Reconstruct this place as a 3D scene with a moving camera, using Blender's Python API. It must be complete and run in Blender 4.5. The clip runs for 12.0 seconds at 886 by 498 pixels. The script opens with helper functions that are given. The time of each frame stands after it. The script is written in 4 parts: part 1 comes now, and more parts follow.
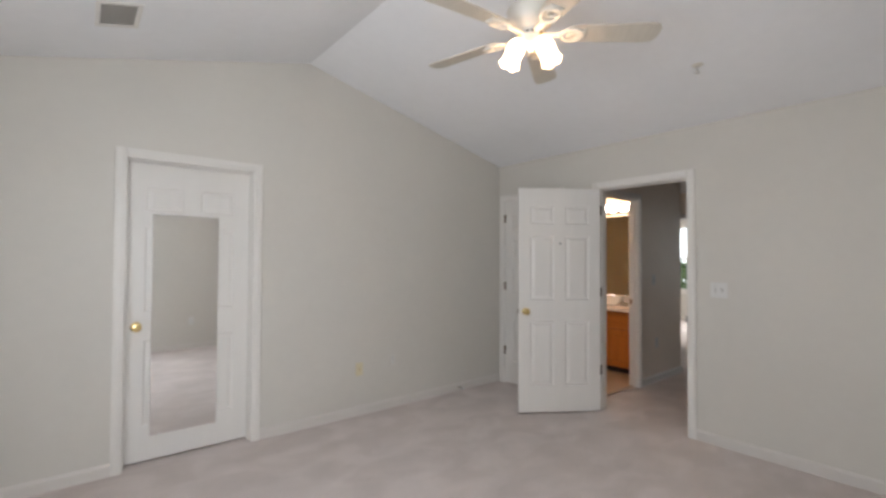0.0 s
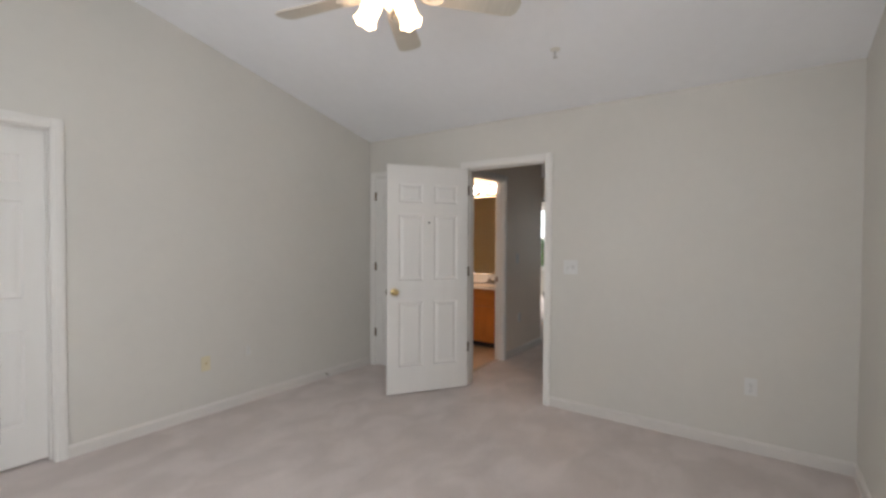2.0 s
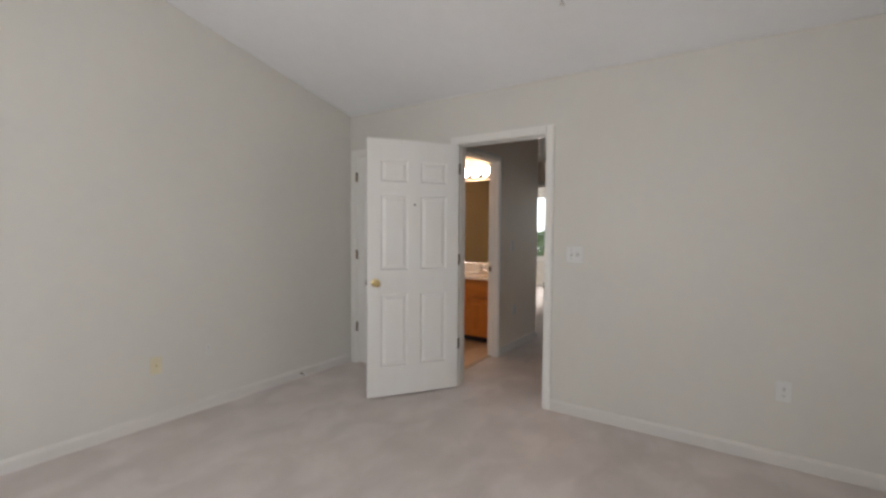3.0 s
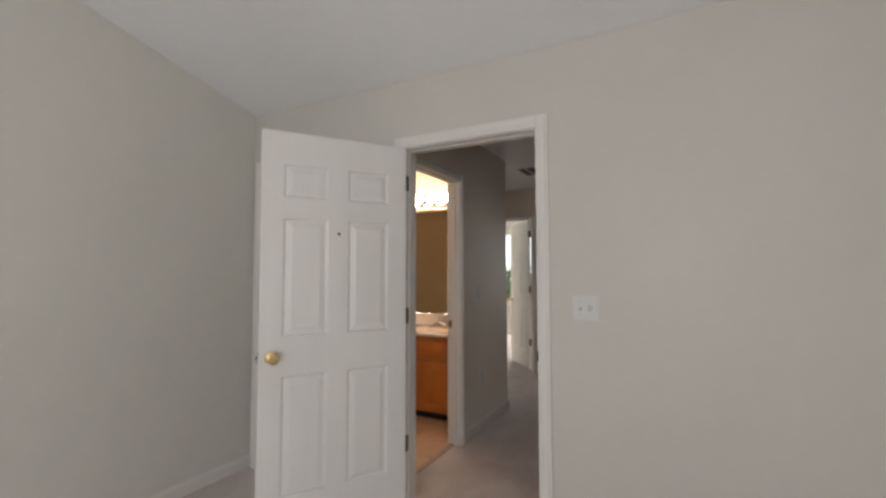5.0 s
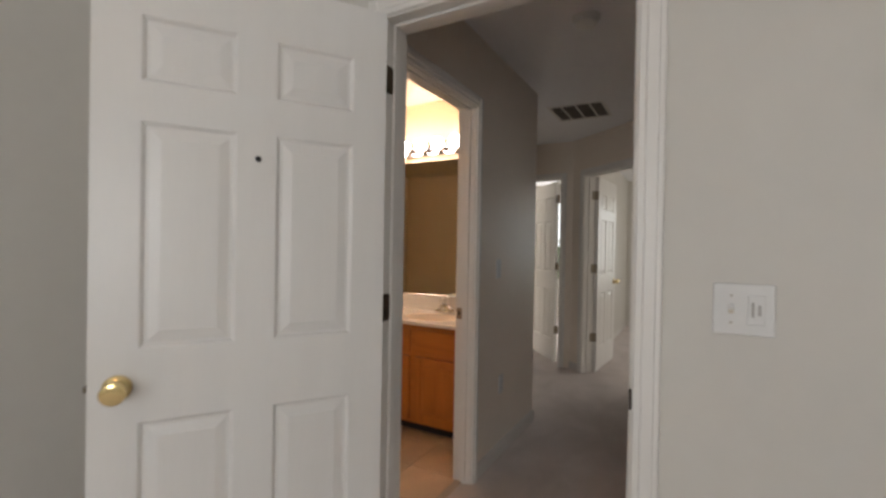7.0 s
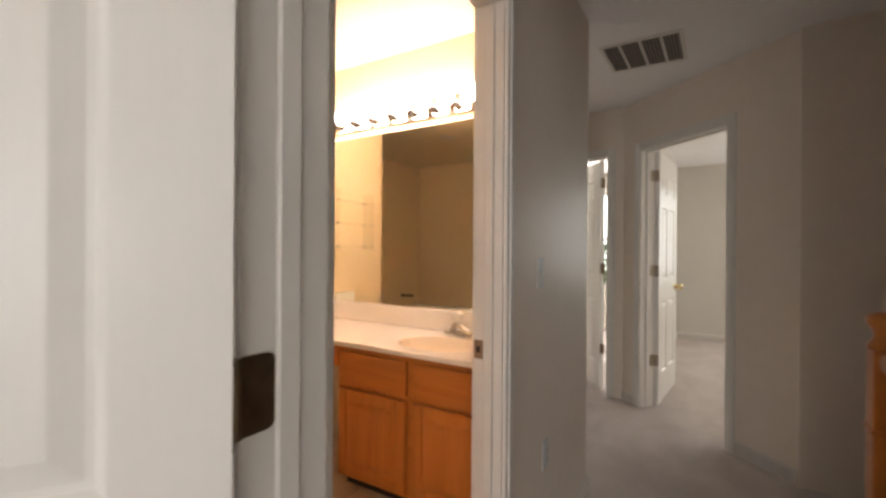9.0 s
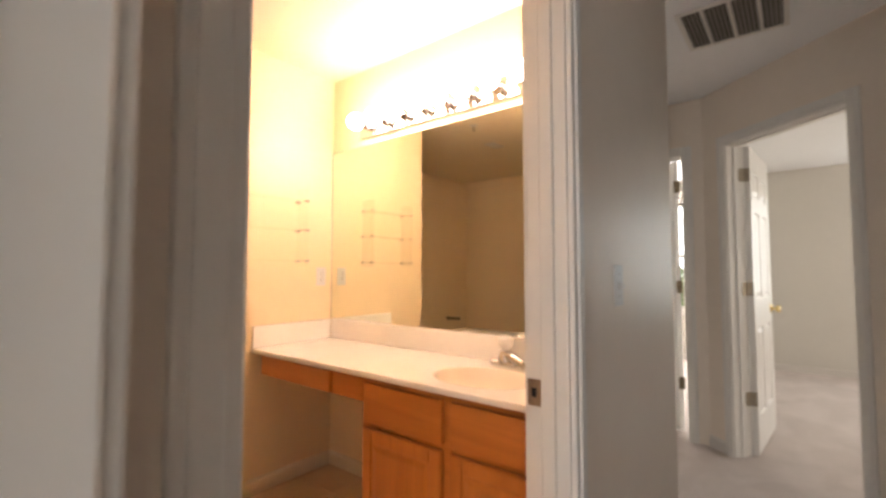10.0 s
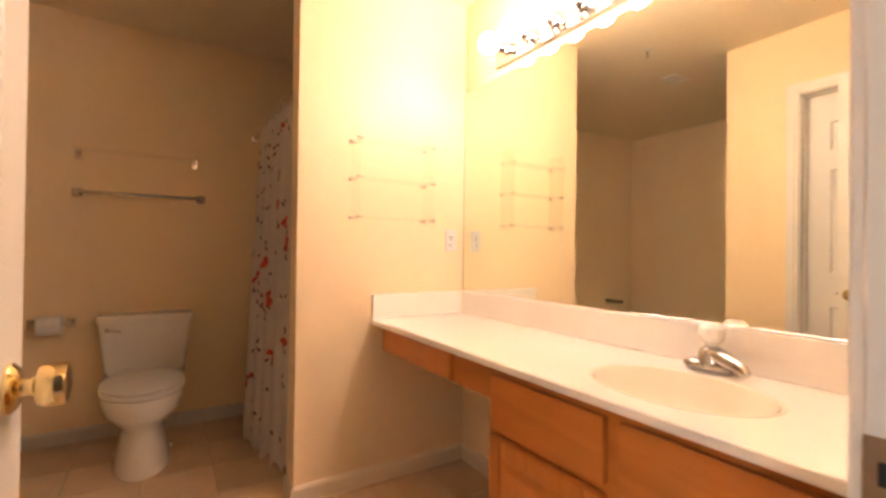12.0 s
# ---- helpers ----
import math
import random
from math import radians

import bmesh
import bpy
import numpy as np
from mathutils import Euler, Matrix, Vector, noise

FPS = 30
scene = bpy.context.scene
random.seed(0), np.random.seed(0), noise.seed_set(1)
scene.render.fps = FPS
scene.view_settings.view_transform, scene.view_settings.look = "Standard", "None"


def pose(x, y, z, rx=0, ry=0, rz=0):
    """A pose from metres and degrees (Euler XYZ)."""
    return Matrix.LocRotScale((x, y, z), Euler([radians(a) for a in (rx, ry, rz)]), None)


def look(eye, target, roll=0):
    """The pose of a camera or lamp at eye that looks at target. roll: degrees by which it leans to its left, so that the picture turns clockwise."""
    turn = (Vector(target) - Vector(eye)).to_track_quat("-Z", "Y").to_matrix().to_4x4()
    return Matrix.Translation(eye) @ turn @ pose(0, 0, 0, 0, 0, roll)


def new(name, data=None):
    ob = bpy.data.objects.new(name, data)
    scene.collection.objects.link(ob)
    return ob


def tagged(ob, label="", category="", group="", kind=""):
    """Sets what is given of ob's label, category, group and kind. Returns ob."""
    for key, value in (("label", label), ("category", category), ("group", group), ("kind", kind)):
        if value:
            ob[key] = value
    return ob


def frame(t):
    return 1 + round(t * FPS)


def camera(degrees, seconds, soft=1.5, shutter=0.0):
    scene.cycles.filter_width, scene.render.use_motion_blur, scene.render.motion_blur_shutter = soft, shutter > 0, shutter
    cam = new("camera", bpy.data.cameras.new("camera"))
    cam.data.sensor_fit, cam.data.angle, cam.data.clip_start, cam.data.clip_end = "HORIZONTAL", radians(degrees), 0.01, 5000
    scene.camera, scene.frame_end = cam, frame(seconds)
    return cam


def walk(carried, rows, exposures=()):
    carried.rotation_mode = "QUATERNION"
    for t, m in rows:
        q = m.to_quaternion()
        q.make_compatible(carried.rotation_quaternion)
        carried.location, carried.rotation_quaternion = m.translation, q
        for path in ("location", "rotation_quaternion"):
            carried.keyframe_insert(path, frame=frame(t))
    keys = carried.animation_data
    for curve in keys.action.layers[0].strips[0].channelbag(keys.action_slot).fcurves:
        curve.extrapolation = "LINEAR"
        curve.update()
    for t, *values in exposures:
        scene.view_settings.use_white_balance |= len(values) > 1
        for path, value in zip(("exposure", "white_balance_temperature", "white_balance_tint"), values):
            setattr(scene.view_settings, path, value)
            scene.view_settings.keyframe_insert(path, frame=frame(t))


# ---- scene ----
cam = camera(89.9, 12.0, soft=2.8, shutter=0.5)
# seconds, stops, kelvin, tint
EXPOSURES = [(0, 0.12, 6500, 10), (5, 0.09, 6650, 9), (7, 0.04, 6750, 9.5), (8.8, 0.64, 7050, 11), (10, 1.0, 7050, 12), (11, 1.02, 7050, 13), (12, 1.16, 6950, 13)]
PATH = [
    (0, (0.124, 0.012, 1.395), (1.389, 1.561, 1.436), 0.3),
    (0.5, (0.128, -0.011, 1.394), (1.512, 1.432, 1.438), 0.4),
    (1, (0.155, -0.018, 1.388), (1.649, 1.313, 1.418), 0.3),
    (1.5, (0.22, -0.01, 1.384), (1.8, 1.216, 1.383), 0.2),
    (2, (0.331, 0.045, 1.385), (1.958, 1.207, 1.341), 0.3),
    (2.5, (0.481, 0.142, 1.343), (2.124, 1.28, 1.279), 0.4),
    (3, (0.703, 0.279, 1.336), (2.353, 1.406, 1.249), 0.4),
    (5, (1.721, 0.894, 1.337), (3.482, 1.837, 1.437), -0.1),
    (5.5, (1.985, 1.026, 1.331), (3.749, 1.962, 1.422), 0.0),
    (6, (2.212, 1.151, 1.314), (3.965, 2.111, 1.376), 0.2),
    (6.5, (2.446, 1.277, 1.311), (4.189, 2.257, 1.318), 0.7),
    (7, (2.667, 1.386, 1.294), (4.409, 2.368, 1.28), 1.0),
    (8.8, (3.469, 1.79, 1.255), (5.181, 2.823, 1.237), 0.2),
    (9, (3.549, 1.834, 1.252), (5.245, 2.893, 1.25), 0.4),
    (9.5, (3.722, 1.923, 1.228), (5.367, 3.058, 1.287), -0.2),
    (10, (3.907, 2.026, 1.198), (5.471, 3.268, 1.301), -0.0),
    (10.5, (4.038, 2.122, 1.202), (5.493, 3.491, 1.297), 0.6),
    (11, (4.156, 2.214, 1.181), (5.468, 3.721, 1.262), 1.1),
    (11.5, (4.248, 2.307, 1.139), (5.416, 3.93, 1.192), 1.3),
    (12, (4.332, 2.385, 1.104), (5.392, 4.081, 1.121), 0.7),
]
walk(cam, [(t, look(eye, target, roll)) for t, eye, target, roll in PATH], exposures=EXPOSURES)

# ---- light ----
world = bpy.data.worlds.new("world")
scene.world = world
world.use_nodes = True
sky = world.node_tree.nodes.new("ShaderNodeTexSky")
sky.sky_type, sky.sun_disc = "NISHITA", False
sky.sun_elevation, sky.sun_rotation = radians(58), radians(10)
world.node_tree.links.new(sky.outputs[0], world.node_tree.nodes["Background"].inputs[0])
world.node_tree.nodes["Background"].inputs[1].default_value = 0.15
sun = new("sun", bpy.data.lights.new("sun", "SUN"))
sun.data.energy, sun.data.angle, sun.data.color = 4.0, radians(2), (1.0, 0.96, 0.9)
sun.matrix_world = look((20 * math.sin(radians(10)) * 0.62, 20 * math.cos(radians(10)) * 0.62, 20), (0, 0, 0))


def window_light(eye, target, w, h, power, color):
    ob = new("window_daylight", bpy.data.lights.new("window_daylight", "AREA"))
    ob.data.shape, ob.data.size, ob.data.size_y = "RECTANGLE", w, h
    ob.data.energy, ob.data.color = power, color
    ob.matrix_world = look(eye, target)
    return ob


DAY = (0.95, 0.98, 1.05)
DAY_FAR = (0.97, 0.97, 1.0)
window_light((-0.612, 1.3, 1.43), (3, 1.4, 1.35), 0.95, 1.3, 22, DAY)
window_light((0.05, -0.452, 1.43), (1.2, 3, 1.40), 0.95, 1.3, 22, DAY)
window_light((10.66, 3.9, 1.43), (5, 3.7, 1.0), 1.35, 1.4, 46, DAY_FAR)
# next two: added daylight for the far south room and hall, sources out of view
window_light((8.9, -1.51, 1.43), (8.9, 2.4, 1.0), 1.35, 1.4, 19, (1.0, 0.94, 0.89))
window_light((10.66, 0.6, 1.43), (6, 2.3, 1.1), 1.35, 1.4, 4.5, DAY_FAR)

# ---- materials ----


def mat(name, color, rough=0.6, metal=0.0, vary=0.06, scale=3.0, bump=0.0, bump_scale=200.0, stain=0.0, coat=0.0, stretch=(1, 1, 1), spec=0.5):
    m = bpy.data.materials.new(name)
    m.use_nodes = True
    nt = m.node_tree
    b = nt.nodes["Principled BSDF"]
    b.inputs["Roughness"].default_value, b.inputs["Metallic"].default_value = rough, metal
    b.inputs["Coat Weight"].default_value = coat
    b.inputs["Specular IOR Level"].default_value = spec
    tc = nt.nodes.new("ShaderNodeTexCoord")
    mp = nt.nodes.new("ShaderNodeMapping")
    mp.inputs["Scale"].default_value = stretch
    nt.links.new(tc.outputs["Object"], mp.inputs["Vector"])
    big = nt.nodes.new("ShaderNodeTexNoise")
    big.inputs["Scale"].default_value, big.inputs["Detail"].default_value = scale, 5
    fine = nt.nodes.new("ShaderNodeTexNoise")
    fine.inputs["Scale"].default_value, fine.inputs["Detail"].default_value = scale * 14, 3
    add = nt.nodes.new("ShaderNodeMath")
    add.operation = "MULTIPLY_ADD"
    add.inputs[1].default_value = 0.4
    ramp = nt.nodes.new("ShaderNodeValToRGB")
    lo = [max(0, c * (1 - vary * 1.6 - stain)) for c in color]
    hi = [min(1, c * (1 + vary)) for c in color]
    ramp.color_ramp.elements[0].position, ramp.color_ramp.elements[1].position = 0.48, 0.92
    ramp.color_ramp.elements[0].color, ramp.color_ramp.elements[1].color = (*lo, 1), (*hi, 1)
    for tex in (big, fine):
        nt.links.new(mp.outputs[0], tex.inputs["Vector"])
    nt.links.new(fine.outputs["Fac"], add.inputs[0])
    nt.links.new(big.outputs["Fac"], add.inputs[2])
    nt.links.new(add.outputs[0], ramp.inputs[0])
    nt.links.new(ramp.outputs[0], b.inputs["Base Color"])
    if bump:
        n = nt.nodes.new("ShaderNodeTexNoise")
        n.inputs["Scale"].default_value, n.inputs["Detail"].default_value = bump_scale, 4
        nt.links.new(mp.outputs[0], n.inputs["Vector"])
        bp = nt.nodes.new("ShaderNodeBump")
        bp.inputs["Strength"].default_value, bp.inputs["Distance"].default_value = bump, 0.004
        nt.links.new(n.outputs["Fac"], bp.inputs["Height"])
        nt.links.new(bp.outputs[0], b.inputs["Normal"])
    return m


def glass_mat(name, tint=(0.97, 0.99, 0.98), rough=0.0):
    m = bpy.data.materials.new(name)
    m.use_nodes = True
    b = m.node_tree.nodes["Principled BSDF"]
    b.inputs["Base Color"].default_value = (*tint, 1)
    b.inputs["Roughness"].default_value, b.inputs["Transmission Weight"].default_value = rough, 1.0
    b.inputs["IOR"].default_value = 1.45
    return m


def sheet_mat(name, tint, gloss):
    """A thin clear sheet that lets light straight through and shines a little."""
    m = bpy.data.materials.new(name)
    m.use_nodes = True
    nt = m.node_tree
    nt.nodes.remove(nt.nodes["Principled BSDF"])
    clear, shine, mix = nt.nodes.new("ShaderNodeBsdfTransparent"), nt.nodes.new("ShaderNodeBsdfGlossy"), nt.nodes.new("ShaderNodeMixShader")
    clear.inputs["Color"].default_value = (*tint, 1)
    shine.inputs["Roughness"].default_value, mix.inputs[0].default_value = 0.08, gloss
    nt.links.new(clear.outputs[0], mix.inputs[1])
    nt.links.new(shine.outputs[0], mix.inputs[2])
    nt.links.new(mix.outputs[0], nt.nodes["Material Output"].inputs["Surface"])
    return m


def glow(name, color, strength):
    m = bpy.data.materials.new(name)
    m.use_nodes = True
    b = m.node_tree.nodes["Principled BSDF"]
    b.inputs["Base Color"].default_value = (0.9, 0.88, 0.84, 1)
    b.inputs["Emission Color"].default_value = (*color, 1)
    b.inputs["Emission Strength"].default_value = strength
    return m


def mirror_mat(name, tint):
    m = bpy.data.materials.new(name)
    m.use_nodes = True
    b = m.node_tree.nodes["Principled BSDF"]
    b.inputs["Base Color"].default_value = (*tint, 1)
    b.inputs["Metallic"].default_value, b.inputs["Roughness"].default_value = 1.0, 0.015
    return m


def wood_mat(name, light, dark, axis):
    """Oak with long grain along one axis."""
    m = bpy.data.materials.new(name)
    m.use_nodes = True
    nt = m.node_tree
    b = nt.nodes["Principled BSDF"]
    tc, mp = nt.nodes.new("ShaderNodeTexCoord"), nt.nodes.new("ShaderNodeMapping")
    mp.inputs["Scale"].default_value = [1.8 if n == axis else 22.0 for n in range(3)]
    info = nt.nodes.new("ShaderNodeObjectInfo")
    off = nt.nodes.new("ShaderNodeVectorMath")
    off.operation = "MULTIPLY_ADD"
    off.inputs[1].default_value = (7, 7, 7)
    nt.links.new(info.outputs["Random"], off.inputs[0])
    nt.links.new(tc.outputs["Object"], off.inputs[2])
    nt.links.new(off.outputs[0], mp.inputs["Vector"])
    n1 = nt.nodes.new("ShaderNodeTexNoise")
    n1.inputs["Scale"].default_value, n1.inputs["Detail"].default_value, n1.inputs["Distortion"].default_value = 1.0, 6, 0.6
    nt.links.new(mp.outputs[0], n1.inputs["Vector"])
    ramp = nt.nodes.new("ShaderNodeValToRGB")
    ramp.color_ramp.elements[0].position, ramp.color_ramp.elements[1].position = 0.30, 0.72
    ramp.color_ramp.elements[0].color, ramp.color_ramp.elements[1].color = (*dark, 1), (*light, 1)
    nt.links.new(n1.outputs["Fac"], ramp.inputs[0])
    nt.links.new(ramp.outputs[0], b.inputs["Base Color"])
    bp = nt.nodes.new("ShaderNodeBump")
    bp.inputs["Strength"].default_value, bp.inputs["Distance"].default_value = 0.10, 0.001
    nt.links.new(n1.outputs["Fac"], bp.inputs["Height"])
    nt.links.new(bp.outputs[0], b.inputs["Normal"])
    b.inputs["Roughness"].default_value, b.inputs["Coat Weight"].default_value = 0.38, 0.25
    return m


def carpet_mat():
    m = mat("carpet", (0.68, 0.60, 0.56), 0.98, 0, 0.04, 3.0, 0.8, 260, stain=0.03, spec=0.1)
    nt = m.node_tree
    b = nt.nodes["Principled BSDF"]
    b.inputs["Sheen Weight"].default_value, b.inputs["Sheen Roughness"].default_value = 0.25, 0.6
    tc = nt.nodes.new("ShaderNodeTexCoord")
    mp = nt.nodes.new("ShaderNodeMapping")
    mp.inputs["Scale"].default_value, mp.inputs["Rotation"].default_value = (1.0, 1.5, 1.0), (0, 0, 0.6)
    nt.links.new(tc.outputs["Object"], mp.inputs["Vector"])
    tex = nt.nodes.new("ShaderNodeTexNoise")
    tex.inputs["Scale"].default_value, tex.inputs["Detail"].default_value, tex.inputs["Distortion"].default_value = 2.6, 2, 0.6
    nt.links.new(mp.outputs[0], tex.inputs["Vector"])
    ramp = nt.nodes.new("ShaderNodeValToRGB")
    ramp.color_ramp.elements[0].position, ramp.color_ramp.elements[1].position = 0.42, 0.62
    ramp.color_ramp.elements[0].color, ramp.color_ramp.elements[1].color = (0.90, 0.89, 0.88, 1), (1, 1, 1, 1)
    nt.links.new(tex.outputs["Fac"], ramp.inputs[0])
    mix = nt.nodes.new("ShaderNodeMixRGB")
    mix.blend_type, mix.inputs[0].default_value = "MULTIPLY", 1.0
    old = b.inputs["Base Color"].links[0].from_socket
    nt.links.new(old, mix.inputs[1])
    nt.links.new(ramp.outputs[0], mix.inputs[2])
    nt.links.new(mix.outputs[0], b.inputs["Base Color"])
    return m


PAINT = mat("wall_paint_beige", (0.665, 0.638, 0.582), 0.55, 0, 0.02, 1.2, 0.10, 160)
HALL = mat("hall_paint_beige", (0.85, 0.76, 0.66), 0.42, 0, 0.02, 1.2, 0.05, 160, spec=0.36)
BATHW = mat("bath_paint_cream", (0.92, 0.745, 0.495), 0.42, 0, 0.02, 1.2, 0.10, 160)
BATHC = mat("bath_ceiling_cream", (0.91, 0.80, 0.60), 0.7, 0, 0.02, 1.0, 0.12, 120)
CEIL = mat("ceiling_paint_white", (0.92, 0.925, 0.935), 0.8, 0, 0.02, 1.0, 0.12, 120)
TRIM = mat("trim_paint_white", (0.80, 0.775, 0.73), 0.35, 0, 0.015, 2.0, 0.04, 60)
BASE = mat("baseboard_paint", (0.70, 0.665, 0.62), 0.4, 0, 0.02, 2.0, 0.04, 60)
BATHB = mat("bath_baseboard_cream", (0.86, 0.77, 0.60), 0.4, 0, 0.02, 2.0, 0.04, 60)
DOORP = mat("door_paint_white", (0.80, 0.78, 0.74), 0.33, 0, 0.015, 2.0, 0.03, 90, stretch=(6, 6, 0.6))
CARPET = carpet_mat()
BRASS = mat("polished_brass", (0.83, 0.66, 0.33), 0.13, 1.0, 0.05, 20)
BRONZE = mat("hinge_bronze", (0.23, 0.18, 0.12), 0.38, 1.0, 0.15, 30)
LIP = mat("dark_bronze", (0.07, 0.055, 0.045), 0.45, 1.0, 0.1, 30)
STRIKE = mat("strike_bronze", (0.36, 0.27, 0.19), 0.32, 1.0, 0.12, 30)
NICKEL = mat("hinge_nickel", (0.37, 0.32, 0.25), 0.35, 1.0, 0.1, 30)
CHROME = mat("chrome", (0.82, 0.82, 0.82), 0.08, 1.0, 0.02, 20)
# darker copy of the chrome, toned down so the bulbs' reflections don't blow out
FAUCET = mat("dimmed_chrome", (0.52, 0.50, 0.47), 0.14, 1.0, 0.12, 30)
PLASTIC = mat("switch_plastic_white", (0.72, 0.715, 0.69), 0.45, 0, 0.01, 10)
IVORY = mat("plate_plastic_ivory", (0.70, 0.63, 0.44), 0.35, 0, 0.03, 10)
DARK = mat("dark_void", (0.02, 0.02, 0.02), 0.8, 0, 0.1, 10)
# dark brown that stands in for the shade inside the return duct
DUCT = mat("duct_shade_brown", (0.13, 0.115, 0.10), 0.9, 0, 0.1, 20)
GREY = mat("grille_grey", (0.30, 0.28, 0.25), 0.7, 0, 0.1, 40)
MIRROR = mirror_mat("vanity_mirror", (0.88, 0.90, 0.80))
MIRROR2 = mirror_mat("door_mirror_glass", (0.93, 0.94, 0.94))
GLASS = glass_mat("window_glass")
ACRYL = sheet_mat("clear_acrylic", (0.985, 0.985, 0.965), 0.03)
UPRIGHT = sheet_mat("clear_acrylic_panel", (0.992, 0.99, 0.975), 0.03)
FROST = glass_mat("cloudy_acrylic", (0.96, 0.93, 0.88), 0.12)
FROST.node_tree.nodes["Principled BSDF"].inputs["Transmission Weight"].default_value = 0.25
OAK_Y = wood_mat("oak_grain_across", (0.66, 0.232, 0.042), (0.54, 0.175, 0.03), 1)
OAK_Z = wood_mat("oak_grain_upright", (0.66, 0.232, 0.042), (0.54, 0.175, 0.03), 2)
OAK_X = wood_mat("oak_grain_rail", (0.52, 0.22, 0.06), (0.36, 0.13, 0.03), 0)
MARBLE = mat("cultured_marble", (0.93, 0.89, 0.83), 0.16, 0, 0.02, 4, coat=0.4)
BOWL = mat("cultured_marble_bowl", (0.88, 0.78, 0.66), 0.14, 0, 0.02, 4, coat=0.4)
PORCELAIN = mat("porcelain", (0.84, 0.83, 0.80), 0.1, 0, 0.01, 4, coat=0.5)
TILE = mat("vinyl_tile_tan", (0.70, 0.51, 0.34), 0.33, 0, 0.07, 5, 0.08, 120)
GROUT = mat("vinyl_joint", (0.56, 0.41, 0.28), 0.6, 0, 0.08, 8)
BULB = glow("lamp_bulb_glow", (1.0, 0.785, 0.715), 26.0)
SHADE = glow("fan_shade_glow", (1.0, 0.66, 0.40), 5.0)
BLADE = mat("fan_blade_cream", (0.64, 0.60, 0.52), 0.4, 0, 0.05, 5, stretch=(8, 1, 1))
FANW = mat("fan_housing_white", (0.78, 0.75, 0.68), 0.35, 0, 0.03, 8)
CLOTH = mat("curtain_cloth_white", (0.96, 0.91, 0.86), 0.85, 0, 0.03, 6, 0.3, 300)
PIN = mat("shelf_pin_tan", (0.58, 0.50, 0.38), 0.35, 0, 0.05, 30)
RED = mat("curtain_print_red", (0.66, 0.09, 0.06), 0.85, 0, 0.15, 30)
STEM = mat("curtain_print_brown", (0.26, 0.12, 0.09), 0.85, 0, 0.1, 30)
PAPER = mat("toilet_paper", (0.85, 0.84, 0.82), 0.95, 0, 0.02, 30, 0.3, 300)
LEAF = mat("foliage", (0.14, 0.23, 0.06), 0.6, 0, 0.3, 3)
BARK = mat("bark", (0.12, 0.085, 0.06), 0.9, 0, 0.2, 8, 0.6, 30)
GRASS = mat("lawn", (0.09, 0.13, 0.04), 0.95, 0, 0.2, 0.6, 0.4, 30)

# ---- mesh tools ----


def box(bm, lo, hi, bevel=0.0, seg=2):
    mx = Matrix.Translation([(a + b) / 2 for a, b in zip(lo, hi)]) @ Matrix.Diagonal([b - a for a, b in zip(lo, hi)] + [1])
    vs = bmesh.ops.create_cube(bm, size=1, matrix=mx)["verts"]
    if bevel:
        es = list({e for v in vs for e in v.link_edges})
        bmesh.ops.bevel(bm, geom=es, offset=bevel, segments=seg, affect="EDGES", profile=0.5)
    return bm


def cyl(bm, a, b, r1, r2=None, seg=20, caps=True):
    a, b = Vector(a), Vector(b)
    d = b - a
    mx = Matrix.Translation((a + b) / 2) @ d.to_track_quat("Z", "Y").to_matrix().to_4x4()
    bmesh.ops.create_cone(bm, cap_ends=caps, segments=seg, radius1=r1, radius2=r1 if r2 is None else r2, depth=d.length, matrix=mx)
    return bm


def lathe(bm, profile, origin=(0, 0, 0), axis="Z", seg=28, squash=(1, 1)):
    """Turns (radius, height) pairs round an axis."""
    rings = []
    for r, h in profile:
        ring = []
        for k in range(seg):
            a = 2 * math.pi * k / seg
            c, s = r * math.cos(a) * squash[0], r * math.sin(a) * squash[1]
            p = {"Z": (c, s, h), "X": (h, c, s), "Y": (s, h, c)}[axis]
            ring.append(bm.verts.new([o + q for o, q in zip(origin, p)]))
        rings.append(ring)
    for lo, hi in zip(rings, rings[1:]):
        for k in range(seg):
            bm.faces.new((lo[k], lo[(k + 1) % seg], hi[(k + 1) % seg], hi[k]))
    bm.faces.new(list(reversed(rings[0])))
    bm.faces.new(rings[-1])
    return bm


def prism(bm, pts, vec):
    """A flat outline pushed along a vector."""
    a = [bm.verts.new(p) for p in pts]
    b = [bm.verts.new(Vector(p) + Vector(vec)) for p in pts]
    bm.faces.new(a)
    bm.faces.new(list(reversed(b)))
    n = len(a)
    for k in range(n):
        bm.faces.new((a[k], b[k], b[(k + 1) % n], a[(k + 1) % n]))
    return bm


def sweep(bm, pts, r, seg=10):
    """A round tube along points."""
    pts = [Vector(p) for p in pts]
    rings = []
    for k, p in enumerate(pts):
        d = (pts[min(k + 1, len(pts) - 1)] - pts[max(k - 1, 0)]).normalized()
        q = d.to_track_quat("Z", "Y")
        rr = r[k] if isinstance(r, (list, tuple)) else r
        rings.append([bm.verts.new(p + q @ Vector((rr * math.cos(t), rr * math.sin(t), 0))) for t in [2 * math.pi * j / seg for j in range(seg)]])
    for lo, hi in zip(rings, rings[1:]):
        for k in range(seg):
            bm.faces.new((lo[k], lo[(k + 1) % seg], hi[(k + 1) % seg], hi[k]))
    bm.faces.new(list(reversed(rings[0])))
    bm.faces.new(rings[-1])
    return bm


